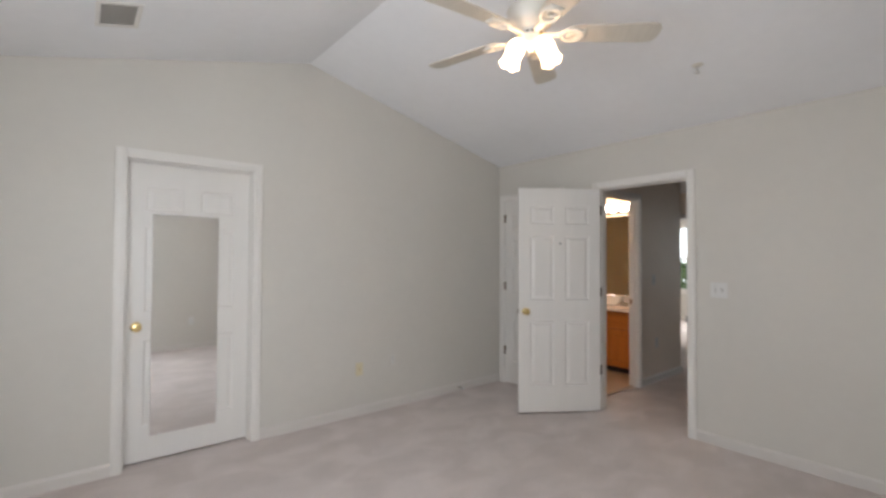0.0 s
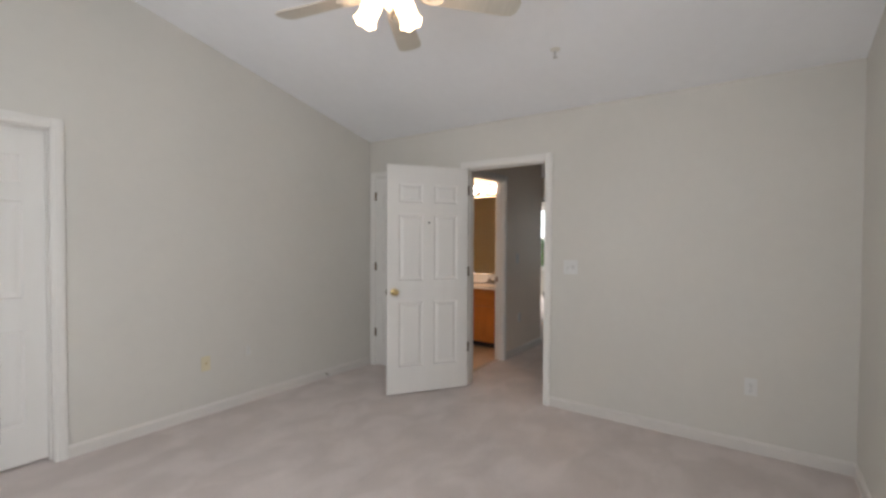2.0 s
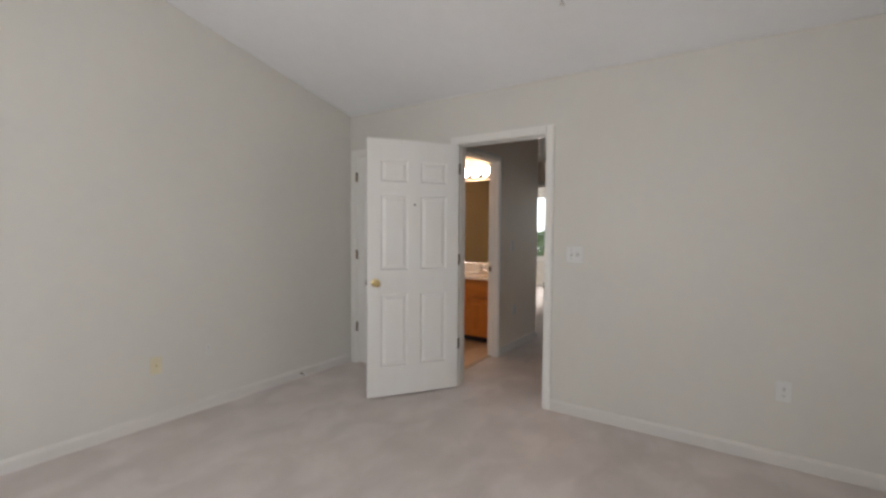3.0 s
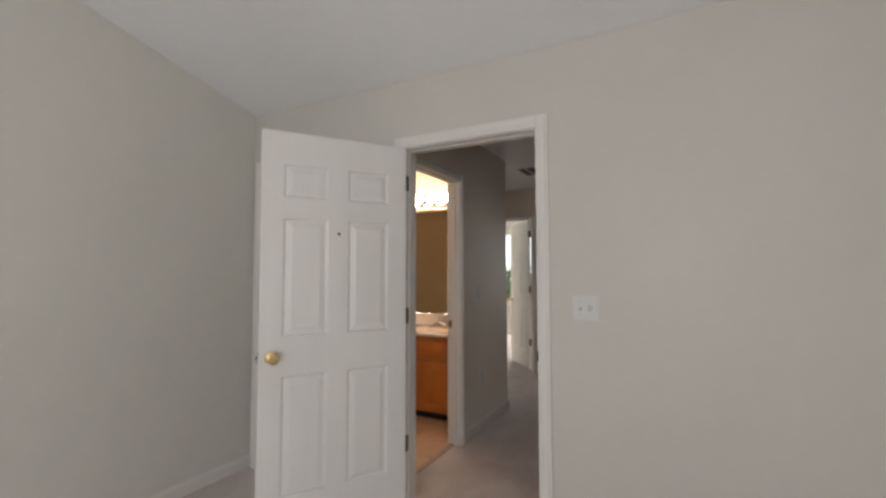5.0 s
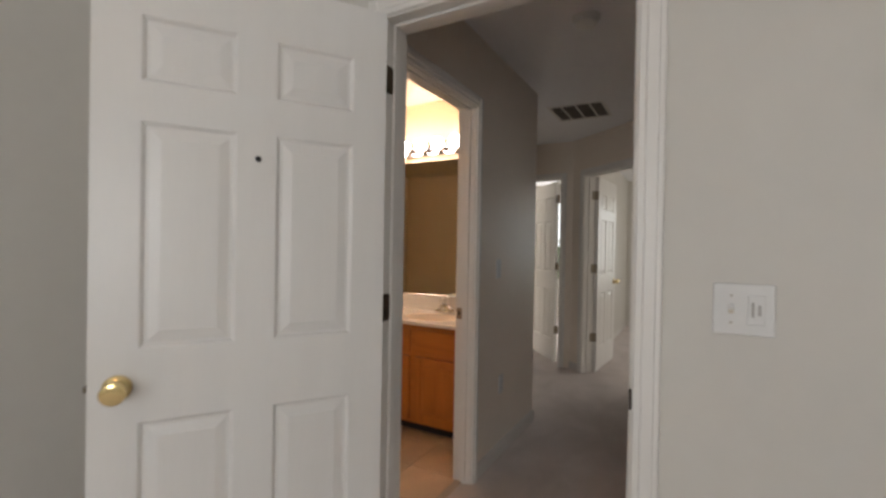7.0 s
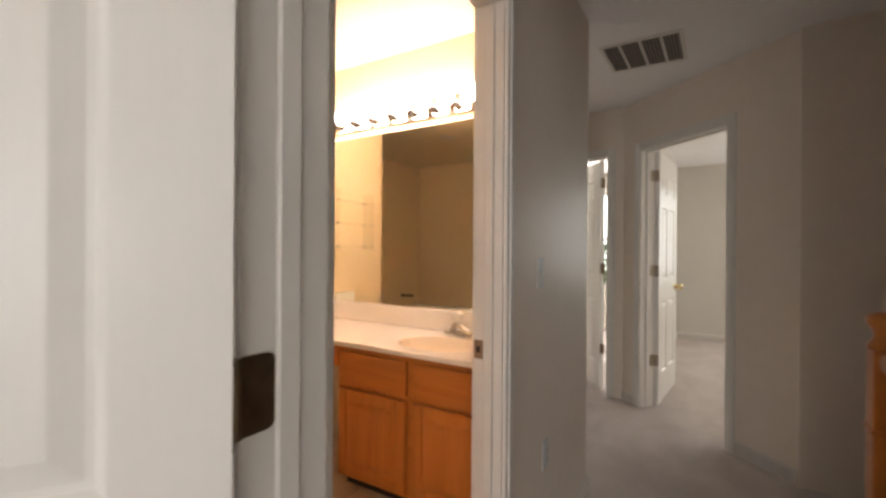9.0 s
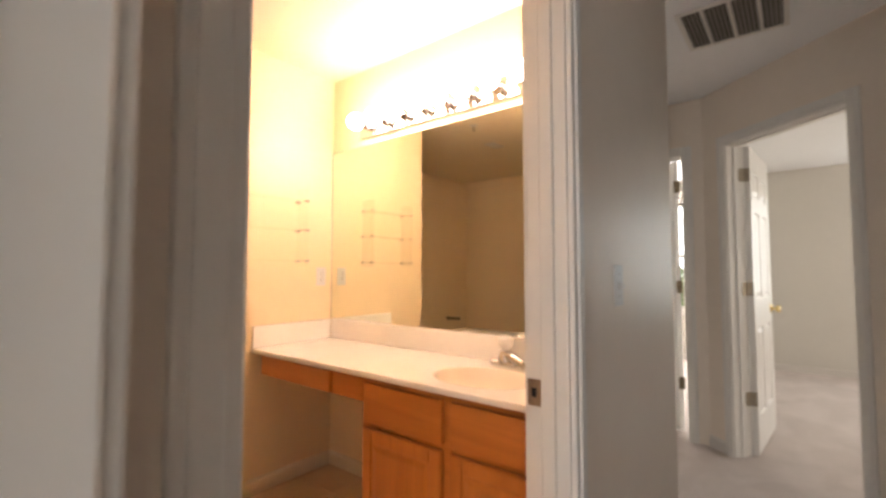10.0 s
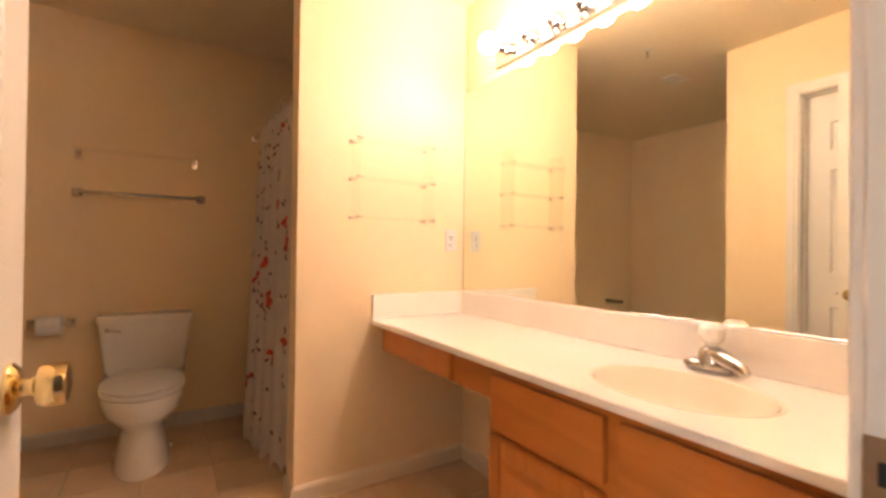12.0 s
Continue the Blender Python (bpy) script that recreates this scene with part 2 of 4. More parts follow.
def part(name, bm, material, parent=None, label="", smooth=False):
    me = bpy.data.meshes.new(name)
    bmesh.ops.recalc_face_normals(bm, faces=bm.faces)
    bm.to_mesh(me)
    bm.free()
    me.materials.append(material)
    ob = new(name, me)
    if smooth:
        me.shade_smooth()
        me.set_sharp_from_angle(angle=radians(42))
    if parent:
        ob.parent = parent
    if label:
        tagged(ob, label)
    return ob


def thing(name, m, label, category, group="", kind=""):
    ob = new(name)
    ob.empty_display_size = 0.1
    ob.matrix_world = m
    return tagged(ob, label, category, group, kind)


def B():
    return bmesh.new()


def setting(name, bm, material, label, category="wall"):
    return tagged(part(name, bm, material), label, category, "", "structure")


# ---- plan ----
D, DT = 3.85, 3.97          # bedroom door wall, hall side
W, WT = 3.55, 3.67          # bedroom wall with the mirrored closet door
R = -0.44                   # bedroom south wall
XW = -0.60                  # bedroom window wall
RIDGE, RZ, EAVE = 1.575, 3.005, 2.445
HY, BY = 2.42, 2.512         # hall wall with the bathroom door
MX, MXT = 5.704, 5.906      # bathroom mirror wall, hall corner
S, ST = 4.366, 4.486        # bathroom partition
PE = 4.818                  # partition's free end
NB = 5.64                   # bathroom back wall
BC = 2.44                   # flat ceilings
OH = 2.04                   # door opening height


def wall_x(name, x0, x1, spans, material, label):
    """A wall across x: spans are (y0, y1, z0, z1)."""
    bm = B()
    for y0, y1, z0, z1 in spans:
        box(bm, (x0, y0, z0), (x1, y1, z1))
    return setting(name, bm, material, label)


def wall_y(name, y0, y1, spans, material, label):
    bm = B()
    for x0, x1, z0, z1 in spans:
        box(bm, (x0, y0, z0), (x1, y1, z1))
    return setting(name, bm, material, label)


# bedroom floor and the rest of the carpet
bm = B()
box(bm, (XW - 0.12, R - 0.12, -0.25), (DT, WT, 0))
setting("floor_bedroom", bm, CARPET, "pale pinkish beige cut-pile carpet with footprints", "carpet")
for name, spans, label in (
    ("floor_hall", ((DT, 1.345, 7.5, 2.466),), "pale beige carpet of the upstairs hall"),
    ("floor_hall_recess", ((5.906, 2.466, 7.5, 5.2),), "pale beige carpet in the hall recess"),
    ("floor_room_north", ((7.5, 1.345, 10.87, 5.2),), "pale beige carpet of the far rooms"),
    ("floor_room_south", ((6.66, -1.6, 10.87, 1.345),), "pale beige carpet of the far room"),
):
    bm = B()
    for x0, y0, x1, y1 in spans:
        box(bm, (x0, y0, -0.25), (x1, y1, 0))
    setting(name, bm, CARPET, label, "carpet")

# gabled bedroom walls
def gable_z(x):
    return RZ - (RZ - EAVE) * abs(x - RIDGE) / ((D - RIDGE) if x > RIDGE else (RIDGE - XW))


CL0, CLW = 0.354, 0.786     # closet opening
bm = B()
prism(bm, [(XW - 0.12, W, 0), (CL0 - 0.02, W, 0), (CL0 - 0.02, W, gable_z(CL0 - 0.02)), (XW - 0.12, W, EAVE - 0.03)], (0, 0.12, 0))
prism(bm, [(CL0 - 0.02, W, OH + 0.02), (CL0 + CLW + 0.02, W, OH + 0.02), (CL0 + CLW + 0.02, W, gable_z(CL0 + CLW + 0.02)), (CL0 - 0.02, W, gable_z(CL0 - 0.02))], (0, 0.12, 0))
prism(bm, [(CL0 + CLW + 0.02, W, 0), (D, W, 0), (D, W, EAVE), (RIDGE, W, RZ), (CL0 + CLW + 0.02, W, gable_z(CL0 + CLW + 0.02))], (0, 0.12, 0))
setting("wall_north", bm, PAINT, "matt warm beige painted gable wall")
bm = B()
SW0, SW1 = -0.45, 0.55
prism(bm, [(XW - 0.12, R, 0), (SW0, R, 0), (SW0, R, gable_z(SW0)), (XW - 0.12, R, EAVE - 0.03)], (0, -0.12, 0))
prism(bm, [(SW0, R, 0), (SW1, R, 0), (SW1, R, 0.75), (SW0, R, 0.75)], (0, -0.12, 0))
prism(bm, [(SW0, R, 2.1), (SW1, R, 2.1), (SW1, R, gable_z(SW1)), (SW0, R, gable_z(SW0))], (0, -0.12, 0))
prism(bm, [(SW1, R, 0), (DT, R, 0), (DT, R, EAVE - 0.03), (RIDGE, R, RZ), (SW1, R, gable_z(SW1))], (0, -0.12, 0))
setting("wall_south", bm, PAINT, "matt warm beige painted gable wall with a window")
bm = B()
for y0, y1, z0, z1 in ((R, 0.8, 0, EAVE), (0.8, 1.8, 0, 0.75), (0.8, 1.8, 2.1, EAVE), (1.8, W, 0, EAVE)):
    box(bm, (XW - 0.12, y0, z0), (XW, y1, z1))
setting("wall_west", bm, PAINT, "beige painted wall with a window")

BD0, BDW = 1.515, 0.768     # bedroom door, y from and width
ND0, NDW = 2.725, 0.735     # closed door beside it
SPANS_D = ((R - 0.12, BD0 - 0.02, 0, EAVE), (BD0 - 0.02, BD0 + BDW + 0.02, OH + 0.02, EAVE), (BD0 + BDW + 0.02, ND0 - 0.02, 0, EAVE), (ND0 - 0.02, ND0 + NDW + 0.02, OH + 0.02, EAVE), (ND0 + NDW + 0.02, W, 0, EAVE))
wall_x("wall_east", D, D + 0.06, SPANS_D, PAINT, "warm beige painted wall with the bedroom door")
wall_x("wall_hall_west", D + 0.06, DT, [(y0, min(y1, HY + 0.05), z0, z1) for y0, y1, z0, z1 in SPANS_D[:3]], HALL, "beige hall side of the bedroom wall")
wall_x("wall_bath_west", D + 0.06, DT, [(max(y0, HY + 0.05), y1, z0, z1) for y0, y1, z0, z1 in SPANS_D[2:]] + [(W, 3.86, 0, BC)], BATHW, "cream painted bathroom wall")

bm = B()
box(bm, (0.10, WT, -0.25), (0.20, 4.32, 2.3))
box(bm, (1.30, WT, -0.25), (1.40, 4.32, 2.3))
box(bm, (0.20, 4.22, -0.25), (1.30, 4.32, 2.3))
box(bm, (0.20, WT, 2.2), (1.30, 4.22, 2.3))
setting("wall_closet", bm, PAINT, "plain beige walls of the closet")
bm = B()
box(bm, (0.20, WT, -0.25), (1.30, 4.22, 0))
setting("floor_closet", bm, CARPET, "pale beige carpet of the closet", "carpet")

# bedroom vaulted ceiling
bm = B()
prism(bm, [(RIDGE, R - 0.12, RZ), (D + 0.06, R - 0.12, EAVE - 0.013), (D + 0.06, R - 0.12, EAVE + 0.12), (RIDGE, R - 0.12, RZ + 0.12)], (0, WT - R + 0.12, 0))
prism(bm, [(RIDGE, R - 0.12, RZ), (XW - 0.12, R - 0.12, EAVE - 0.03), (XW - 0.12, R - 0.12, EAVE + 0.1), (RIDGE, R - 0.12, RZ + 0.12)], (0, WT - R + 0.12, 0))
setting("ceiling_bedroom", bm, CEIL, "white vaulted bedroom ceiling with a ridge", "ceiling")

# hall and bathroom walls
BB0, BBW = 4.113, 0.725     # bathroom door, x from and width
SPANS_B = ((DT, BB0 - 0.02, 0, BC), (BB0 - 0.02, BB0 + BBW + 0.02, OH + 0.02, BC), (BB0 + BBW + 0.02, MXT, 0, BC))
wall_y("wall_hall_north", HY, HY + 0.06, SPANS_B, HALL, "satin beige hall wall with the bathroom doorway")
wall_y("wall_bath_south", HY + 0.06, BY, [(a, min(b, MX), c, d) for a, b, c, d in SPANS_B], BATHW, "cream bathroom wall beside the doorway")
wall_x("wall_bath_east", MX, MX + 0.1, [(HY + 0.06, NB + 0.12, 0, BC)], BATHW, "cream bathroom wall behind the mirror")
wall_x("wall_hall_recess", MX + 0.1, MXT, [(HY + 0.06, 5.2, 0, BC)], HALL, "beige wall of the hall recess")
wall_y("wall_bath_north", NB, NB + 0.12, [(2.30, MX, 0, BC)], BATHW, "cream wall behind the toilet")
wall_y("wall_bath_partition", S, ST, [(PE, MX, 0, BC)], BATHW, "cream partition between vanity and shower")
wall_y("wall_tub_south", 3.74, 3.86, [(2.30, D + 0.06, 0, BC)], BATHW, "cream wall of the tub alcove")
wall_x("wall_tub_west", 2.30, 2.42, [(3.86, NB, 0, BC)], BATHW, "cream wall at the end of the tub alcove")
bm = B()
box(bm, (2.30, 3.74, BC), (3.91, NB + 0.12, BC + 0.1))
box(bm, (3.91, HY + 0.06, BC), (MX + 0.1, NB + 0.12, BC + 0.1))
setting("ceiling_bathroom", bm, BATHC, "cream painted bathroom ceiling", "ceiling")
bm = B()
box(bm, (D + 0.06, -1.72, BC), (11.0, HY + 0.06, BC + 0.1))
box(bm, (MX + 0.1, HY + 0.06, BC), (11.0, 5.32, BC + 0.1))
setting("ceiling_hall", bm, CEIL, "white flat ceiling of hall and far rooms", "ceiling")
bm = B()
box(bm, (2.30, HY + 0.06, -0.25), (MX + 0.1, NB + 0.12, -0.006))
bath_floor = setting("floor_bathroom", bm, GROUT, "tan square tile floor of the bathroom", "floor")

# far hall: two more bedrooms and the stairwell
R2, R2W = 2.655, 0.735
wall_x("wall_hall_end", 7.5, 7.62, [(R2 - 0.19, R2 - 0.02, 0, BC), (R2 - 0.02, R2 + R2W + 0.02, OH + 0.02, BC), (R2 + R2W + 0.02, 5.2, 0, BC)], HALL, "beige wall at the end of the hall")
wall_y("wall_room_divider", 2.36, 2.48, [(7.62, 10.75, 0, BC)], PAINT, "beige wall between the two far rooms")
wall_y("wall_far_north", 5.2, 5.32, [(MX + 0.1, 10.87, 0, BC)], PAINT, "beige wall of the far room")
# the opening at y -0.1 to 1.3 is added for light, never in view
wall_x("wall_far_east", 10.75, 10.87, [(-1.72, -0.1, 0, BC), (-0.1, 1.3, 0, 0.68), (-0.1, 1.3, 2.15, BC), (1.3, 3.2, 0, BC), (3.2, 4.6, 0, 0.68), (3.2, 4.6, 2.15, BC), (4.6, 5.32, 0, BC)], PAINT, "beige outer wall with a visible and an added window")
wall_y("wall_far_south", -1.72, -1.6, [(DT, 8.2, -2.9, BC), (8.2, 9.6, -0.3, 0.68), (8.2, 9.6, 2.15, BC), (9.6, 10.75, -0.3, BC)], PAINT, "beige wall of far room and stairwell")
DIAG = pose(7.50, 2.52, 0, 0, 0, 228.8)
DG0, DGW, DGL = 0.205, 0.752, 1.39
bm = B()
for a, b, z0, z1 in ((0, DG0 - 0.02, 0, BC), (DG0 - 0.02, DG0 + DGW + 0.02, OH + 0.02, BC), (DG0 + DGW + 0.02, DGL, 0, BC)):
    box(bm, (a, 0, z0), (b, 0.12, z1))
bm.transform(DIAG)
setting("wall_hall_diagonal", bm, HALL, "beige wall set at an angle across the hall corner")
wall_x("wall_stair_east", 6.546, 6.666, [(-1.6, 1.475, -2.9, BC)], HALL, "beige stairwell wall")
wall_x("wall_stair_west", DT - 0.12, DT, [(-1.6, R - 0.12, -2.9, BC), (R - 0.12, 1.345, -2.9, -0.25)], HALL, "beige stairwell wall below the bedroom")
wall_y("wall_stair_inner", 1.345, 1.40, [(DT, 6.546, -2.9, -0.25)], HALL, "wall below the landing edge")
bm = B()
box(bm, (DT, -1.6, -3.0), (6.546, 1.345, -2.9))
setting("floor_downstairs", bm, CARPET, "carpet at the foot of the stairs", "carpet")
stairs = thing("stairs", pose(5.66, 1.345, 0), "carpeted stairs going down from the hall", "stairs", "", "structure")
first = None
for k in range(11):
    if first is None:
        bm = B()
        box(bm, (0, -0.26, -0.4), (0.886, 0, 0), 0.012)
        first = ob = part("step", bm, CARPET, stairs)
    else:
        ob = new("step", first.data)
        ob.parent = stairs
    ob.location = (0, -0.26 * k, -0.185 * (k + 1))

# ---- doors ----
HZ = (1.845, 1.085, 0.37)


def casing_set(parent, w, y, out):
    """Three lengths of moulded casing round an opening on one face of the wall."""
    t = 0.016 * out
    for a, b, z0, z1 in ((-0.066, -0.006, 0, OH + 0.066), (w + 0.006, w + 0.066, 0, OH + 0.066), (-0.006, w + 0.006, OH + 0.006, OH + 0.066)):
        bm = B()
        lo, hi = min(y, y + t), max(y, y + t)
        box(bm, (a, lo, z0), (b, hi, z1), 0.004)
        if b - a < 0.1:
            inner = b if a < 0 else a
            mid = sorted((inner + (0.018 if a > 0 else -0.018), (a if a < 0 else b) + (0.012 if a < 0 else -0.012)))
            box(bm, (mid[0], min(y, y + t * 1.35), z0), (mid[1], max(y, y + t * 1.35), z1 - 0.012), 0.004)
        else:
            box(bm, (a, min(y, y + t * 1.35), z0 + 0.018), (b, max(y, y + t * 1.35), z1 - 0.012), 0.004)
        part("casing", bm, TRIM, parent)


def doorway(name, m, w, depth, label, stop):
    """Jambs, stop and casings of an opening; local x along it, y through the wall."""
    root = thing(name, m, label, "door", "", "structure")
    for lo, hi in (((-0.02, -0.004, 0), (0, depth + 0.004, OH)), ((w, -0.004, 0), (w + 0.02, depth + 0.004, OH)), ((-0.02, -0.004, OH), (w + 0.02, depth + 0.004, OH + 0.02))):
        bm = B()
        box(bm, lo, hi, 0.002, 1)
        part("jamb", bm, TRIM, root)
    for lo, hi in (((0, stop, 0), (0.009, stop + 0.034, OH)), ((w - 0.009, stop, 0), (w, stop + 0.034, OH)), ((0.009, stop, OH - 0.009), (w - 0.009, stop + 0.034, OH))):
        bm = B()
        box(bm, lo, hi, 0.003, 1)
        part("door_stop", bm, TRIM, root)
    casing_set(root, w, 0, -1)
    casing_set(root, w, depth, 1)
    return root


def knob(parent, x, y, side, z=0.905, base=0.0):
    """A round brass knob on a rose, standing out along y."""
    bm = B()
    prof = [(0.0, 0), (0.033, 0), (0.033, 0.004), (0.027, 0.010), (0.013, 0.013), (0.011, 0.022), (0.013, 0.027), (0.025, 0.031), (0.0275, 0.037), (0.0285, 0.056), (0.026, 0.061), (0.014, 0.063), (0.0, 0.0625)]
    lathe(bm, [(max(r, 0.0004), h * side) for r, h in prof], (x, y, z), "Y", 24)
    return part("door_knob", bm, BRASS, parent, "polished brass knob", True)


def leaf(root, w, pivot, angle, side, knob_sides=(1, -1), hinge_at=None, metal=BRONZE, spread=1):
    """A six-panel moulded leaf. side: which way its thickness goes from the pivot plane."""
    t, h = 0.035, 2.022
    xs = [0, 0.105, 0.105 + (w - 0.312) / 2, 0.207 + (w - 0.312) / 2, w - 0.105, w]
    zs = [0, 0.232, 0.812, 1.0, 1.588, 1.69, 1.86, h]
    bm = B()
    cells = []
    for y in (0, t * side):
        grid = [[bm.verts.new((x, y, z)) for x in xs] for z in zs]
        for j in range(len(zs) - 1):
            for i in range(len(xs) - 1):
                f = bm.faces.new((grid[j][i], grid[j][i + 1], grid[j + 1][i + 1], grid[j + 1][i]))
                if i in (1, 3) and j in (1, 3, 5):
                    cells.append(f)
        if y == 0:
            first = grid
    nx, nz = len(xs), len(zs)
    for i in range(nx - 1):
        for j in (0, nz - 1):
            bm.faces.new((first[j][i], first[j][i + 1], grid[j][i + 1], grid[j][i]))
    for j in range(nz - 1):
        for i in (0, nx - 1):
            bm.faces.new((first[j][i], first[j + 1][i], grid[j + 1][i], grid[j][i]))
    bmesh.ops.recalc_face_normals(bm, faces=bm.faces)
    bmesh.ops.inset_individual(bm, faces=cells, thickness=0.005, depth=-0.002)
    bmesh.ops.inset_individual(bm, faces=cells, thickness=0.010, depth=-0.007)
    ob = part("leaf", bm, DOORP, root)
    ob.matrix_basis = pose(*pivot, 0.015, 0, 0, angle) if len(pivot) == 2 else pose(*pivot, 0, 0, angle)
    meshes = {}
    for i in (1, 3):
        for j in (1, 3, 5):
            dx, dz = xs[i + 1] - xs[i], zs[j + 1] - zs[j]
            if j not in meshes:
                bm = B()
                for y, s in ((0, side), (t * side, -side)):
                    a = [bm.verts.new((px * (dx / 2 - 0.019), y + s * 0.0088, pz * (dz / 2 - 0.019))) for px, pz in ((-1, -1), (1, -1), (1, 1), (-1, 1))]
                    b = [bm.verts.new((px * (dx / 2 - 0.045), y + s * 0.0015, pz * (dz / 2 - 0.045))) for px, pz in ((-1, -1), (1, -1), (1, 1), (-1, 1))]
                    bm.faces.new(b)
                    for k in range(4):
                        bm.faces.new((a[k], a[(k + 1) % 4], b[(k + 1) % 4], b[k]))
                    if y == 0:
                        keep = a
                    else:
                        for k in range(4):
                            bm.faces.new((keep[k], keep[(k + 1) % 4], a[(k + 1) % 4], a[k]))
                p = part("panel", bm, DOORP, ob)
                meshes[j] = p.data
            else:
                p = new("panel", meshes[j])
                p.parent = ob
            p.location = ((xs[i] + xs[i + 1]) / 2, 0, (zs[j] + zs[j + 1]) / 2)
    for s in knob_sides:
        knob(ob, w - 0.062, (t * side if s * side > 0 else 0), s)
    bm = B()
    box(bm, (w - 0.001, t * side / 2 - 0.011, 0.878), (w + 0.0015, t * side / 2 + 0.011, 0.933), 0.0006, 1)
    box(bm, (w, t * side / 2 - 0.006, 0.897), (w + 0.009, t * side / 2 + 0.006, 0.914), 0.001, 1)
    part("latch", bm, BRONZE, ob, "dark bronze latch plate")
    for z in HZ:
        bm2 = B()
        box(bm2, (-0.0022, min(0, side * 0.033), z - 0.06), (0.0004, max(0, side * 0.033), z + 0.03), 0.001, 1)
        cyl(bm2, (-0.004, -side * 0.004, z - 0.06), (-0.004, -side * 0.004, z + 0.03), 0.0062, seg=12)
        part("hinge", bm2, metal, ob, "hinge leaf with barrel")
    return ob


def hinge_plates(root, x, face, y0, y1, metal, round_at):
    """Hinge leaves let into the jamb, with two rounded corners."""
    for z in HZ:
        bm = B()
        pts, r = [], 0.014
        ya, yb = (y0, y1) if round_at > 0 else (y1, y0)
        sgn = 1 if yb > ya else -1
        pts = [(ya, z - 0.045), (yb - sgn * r, z - 0.045)] + [(yb - sgn * r + sgn * r * math.sin(a), z - 0.045 + r - r * math.cos(a)) for a in (0.4, 0.8, 1.2)] + [(yb, z - 0.045 + r), (yb, z + 0.045 - r)] + [(yb - sgn * r + sgn * r * math.cos(a), z + 0.045 - r + r * math.sin(a)) for a in (0.4, 0.8, 1.2)] + [(yb - sgn * r, z + 0.045), (ya, z + 0.045)]
        prism(bm, [(x, p[0], p[1]) for p in pts], (face * 0.0028, 0, 0))
        part("hinge_plate", bm, metal, root, "dark hinge plate on the jamb")


def strike(root, x, face, y, z=0.925):
    bm = B()
    box(bm, (min(x, x + face * 0.002), y - 0.016, z - 0.03), (max(x, x + face * 0.002), y + 0.016, z + 0.03), 0.0008, 1)
    p = part("strike_plate", bm, STRIKE, root, "brushed bronze strike plate")
    bm = B()
    box(bm, (min(x, x + face * 0.0028), y - 0.006, z - 0.010), (max(x, x + face * 0.0028), y + 0.006, z + 0.010))
    part("strike_hole", bm, DARK, p)


d1 = doorway("door_1", pose(D, BD0 + BDW, 0, 0, 0, -90), BDW, 0.12, "white six-panel bedroom door standing wide open", 0.04)
leaf1 = leaf(d1, 0.762, (-0.002, -0.010), -124, 1, (1, -1))
hinge_plates(d1, 0, 1, -0.004, 0.042, BRONZE, 1)
for z in HZ:
    bm = B()
    cyl(bm, (0.0, -0.0105, z - 0.045), (0.0, -0.0105, z + 0.045), 0.0075, seg=12)
    part("hinge_barrel", bm, BRONZE, d1, "dark hinge barrel")
strike(d1, BDW, -1, 0.02)
bm = B()
box(bm, (BDW - 0.0025, -0.012, 0.900), (BDW + 0.004, 0.006, 0.950), 0.002, 2)
part("strike_lip", bm, LIP, d1, "dark curved lip of the strike plate")
bm = B()
cyl(bm, (0.378, 0.0345, 1.517), (0.378, 0.041, 1.517), 0.0085, 0.0075, 16)
part("peephole", bm, DARK, leaf1, "dark round door viewer")

d2 = doorway("door_2", pose(BB0, HY, 0), BBW, 0.092, "white bathroom door swung open into the bathroom", 0.026)
leaf(d2, 0.712, (0.006, 0.104), 89.4, -1, (1, -1))
hinge_plates(d2, 0, 1, 0.094, 0.060, BRONZE, 1)
strike(d2, BBW, -1, 0.080)

d3 = doorway("door_3", pose(D, ND0 + NDW, 0, 0, 0, -90), NDW, 0.12, "closed white six-panel door behind the open door", 0.04)
leaf(d3, NDW - 0.006, (0.003, 0.002), 0, 1, (1, -1), metal=NICKEL)
for z in HZ:
    bm = B()
    cyl(bm, (0.0, -0.008, z - 0.045), (0.0, -0.008, z + 0.045), 0.0075, seg=12)
    box(bm, (-0.022, -0.0055, z - 0.045), (0.018, -0.0042, z + 0.045))
    part("hinge_barrel", bm, BRONZE, d3, "dark hinge barrel")

d4 = doorway("door_4", pose(CL0, W, 0), CLW, 0.12, "closed white six-panel closet door with brass knob", 0.045)
leaf(d4, CLW - 0.008, (CLW - 0.004, 0.118), 180, 1, (1, -1))
strike(d4, 0, 1, 0.03, 1.78)

d5 = doorway("door_5", pose(7.5, R2 + R2W, 0, 0, 0, -90), R2W, 0.12, "white six-panel door half open to a sunlit room", 0.046)
leaf(d5, 0.68, (R2W - 0.055, 0.155), 130, 1, (1, -1))
hinge_plates(d5, R2W, -1, 0.122, 0.088, BRONZE, 1)
d6 = doorway("door_6", DIAG @ pose(DG0, 0, 0), DGW, 0.12, "white six-panel door open into a carpeted room", 0.046)
leaf(d6, 0.73, (0.0, 0.13), 126, -1, (1, -1), metal=NICKEL)
hinge_plates(d6, 0, 1, 0.122, 0.088, NICKEL, 1)

# ---- windows ----


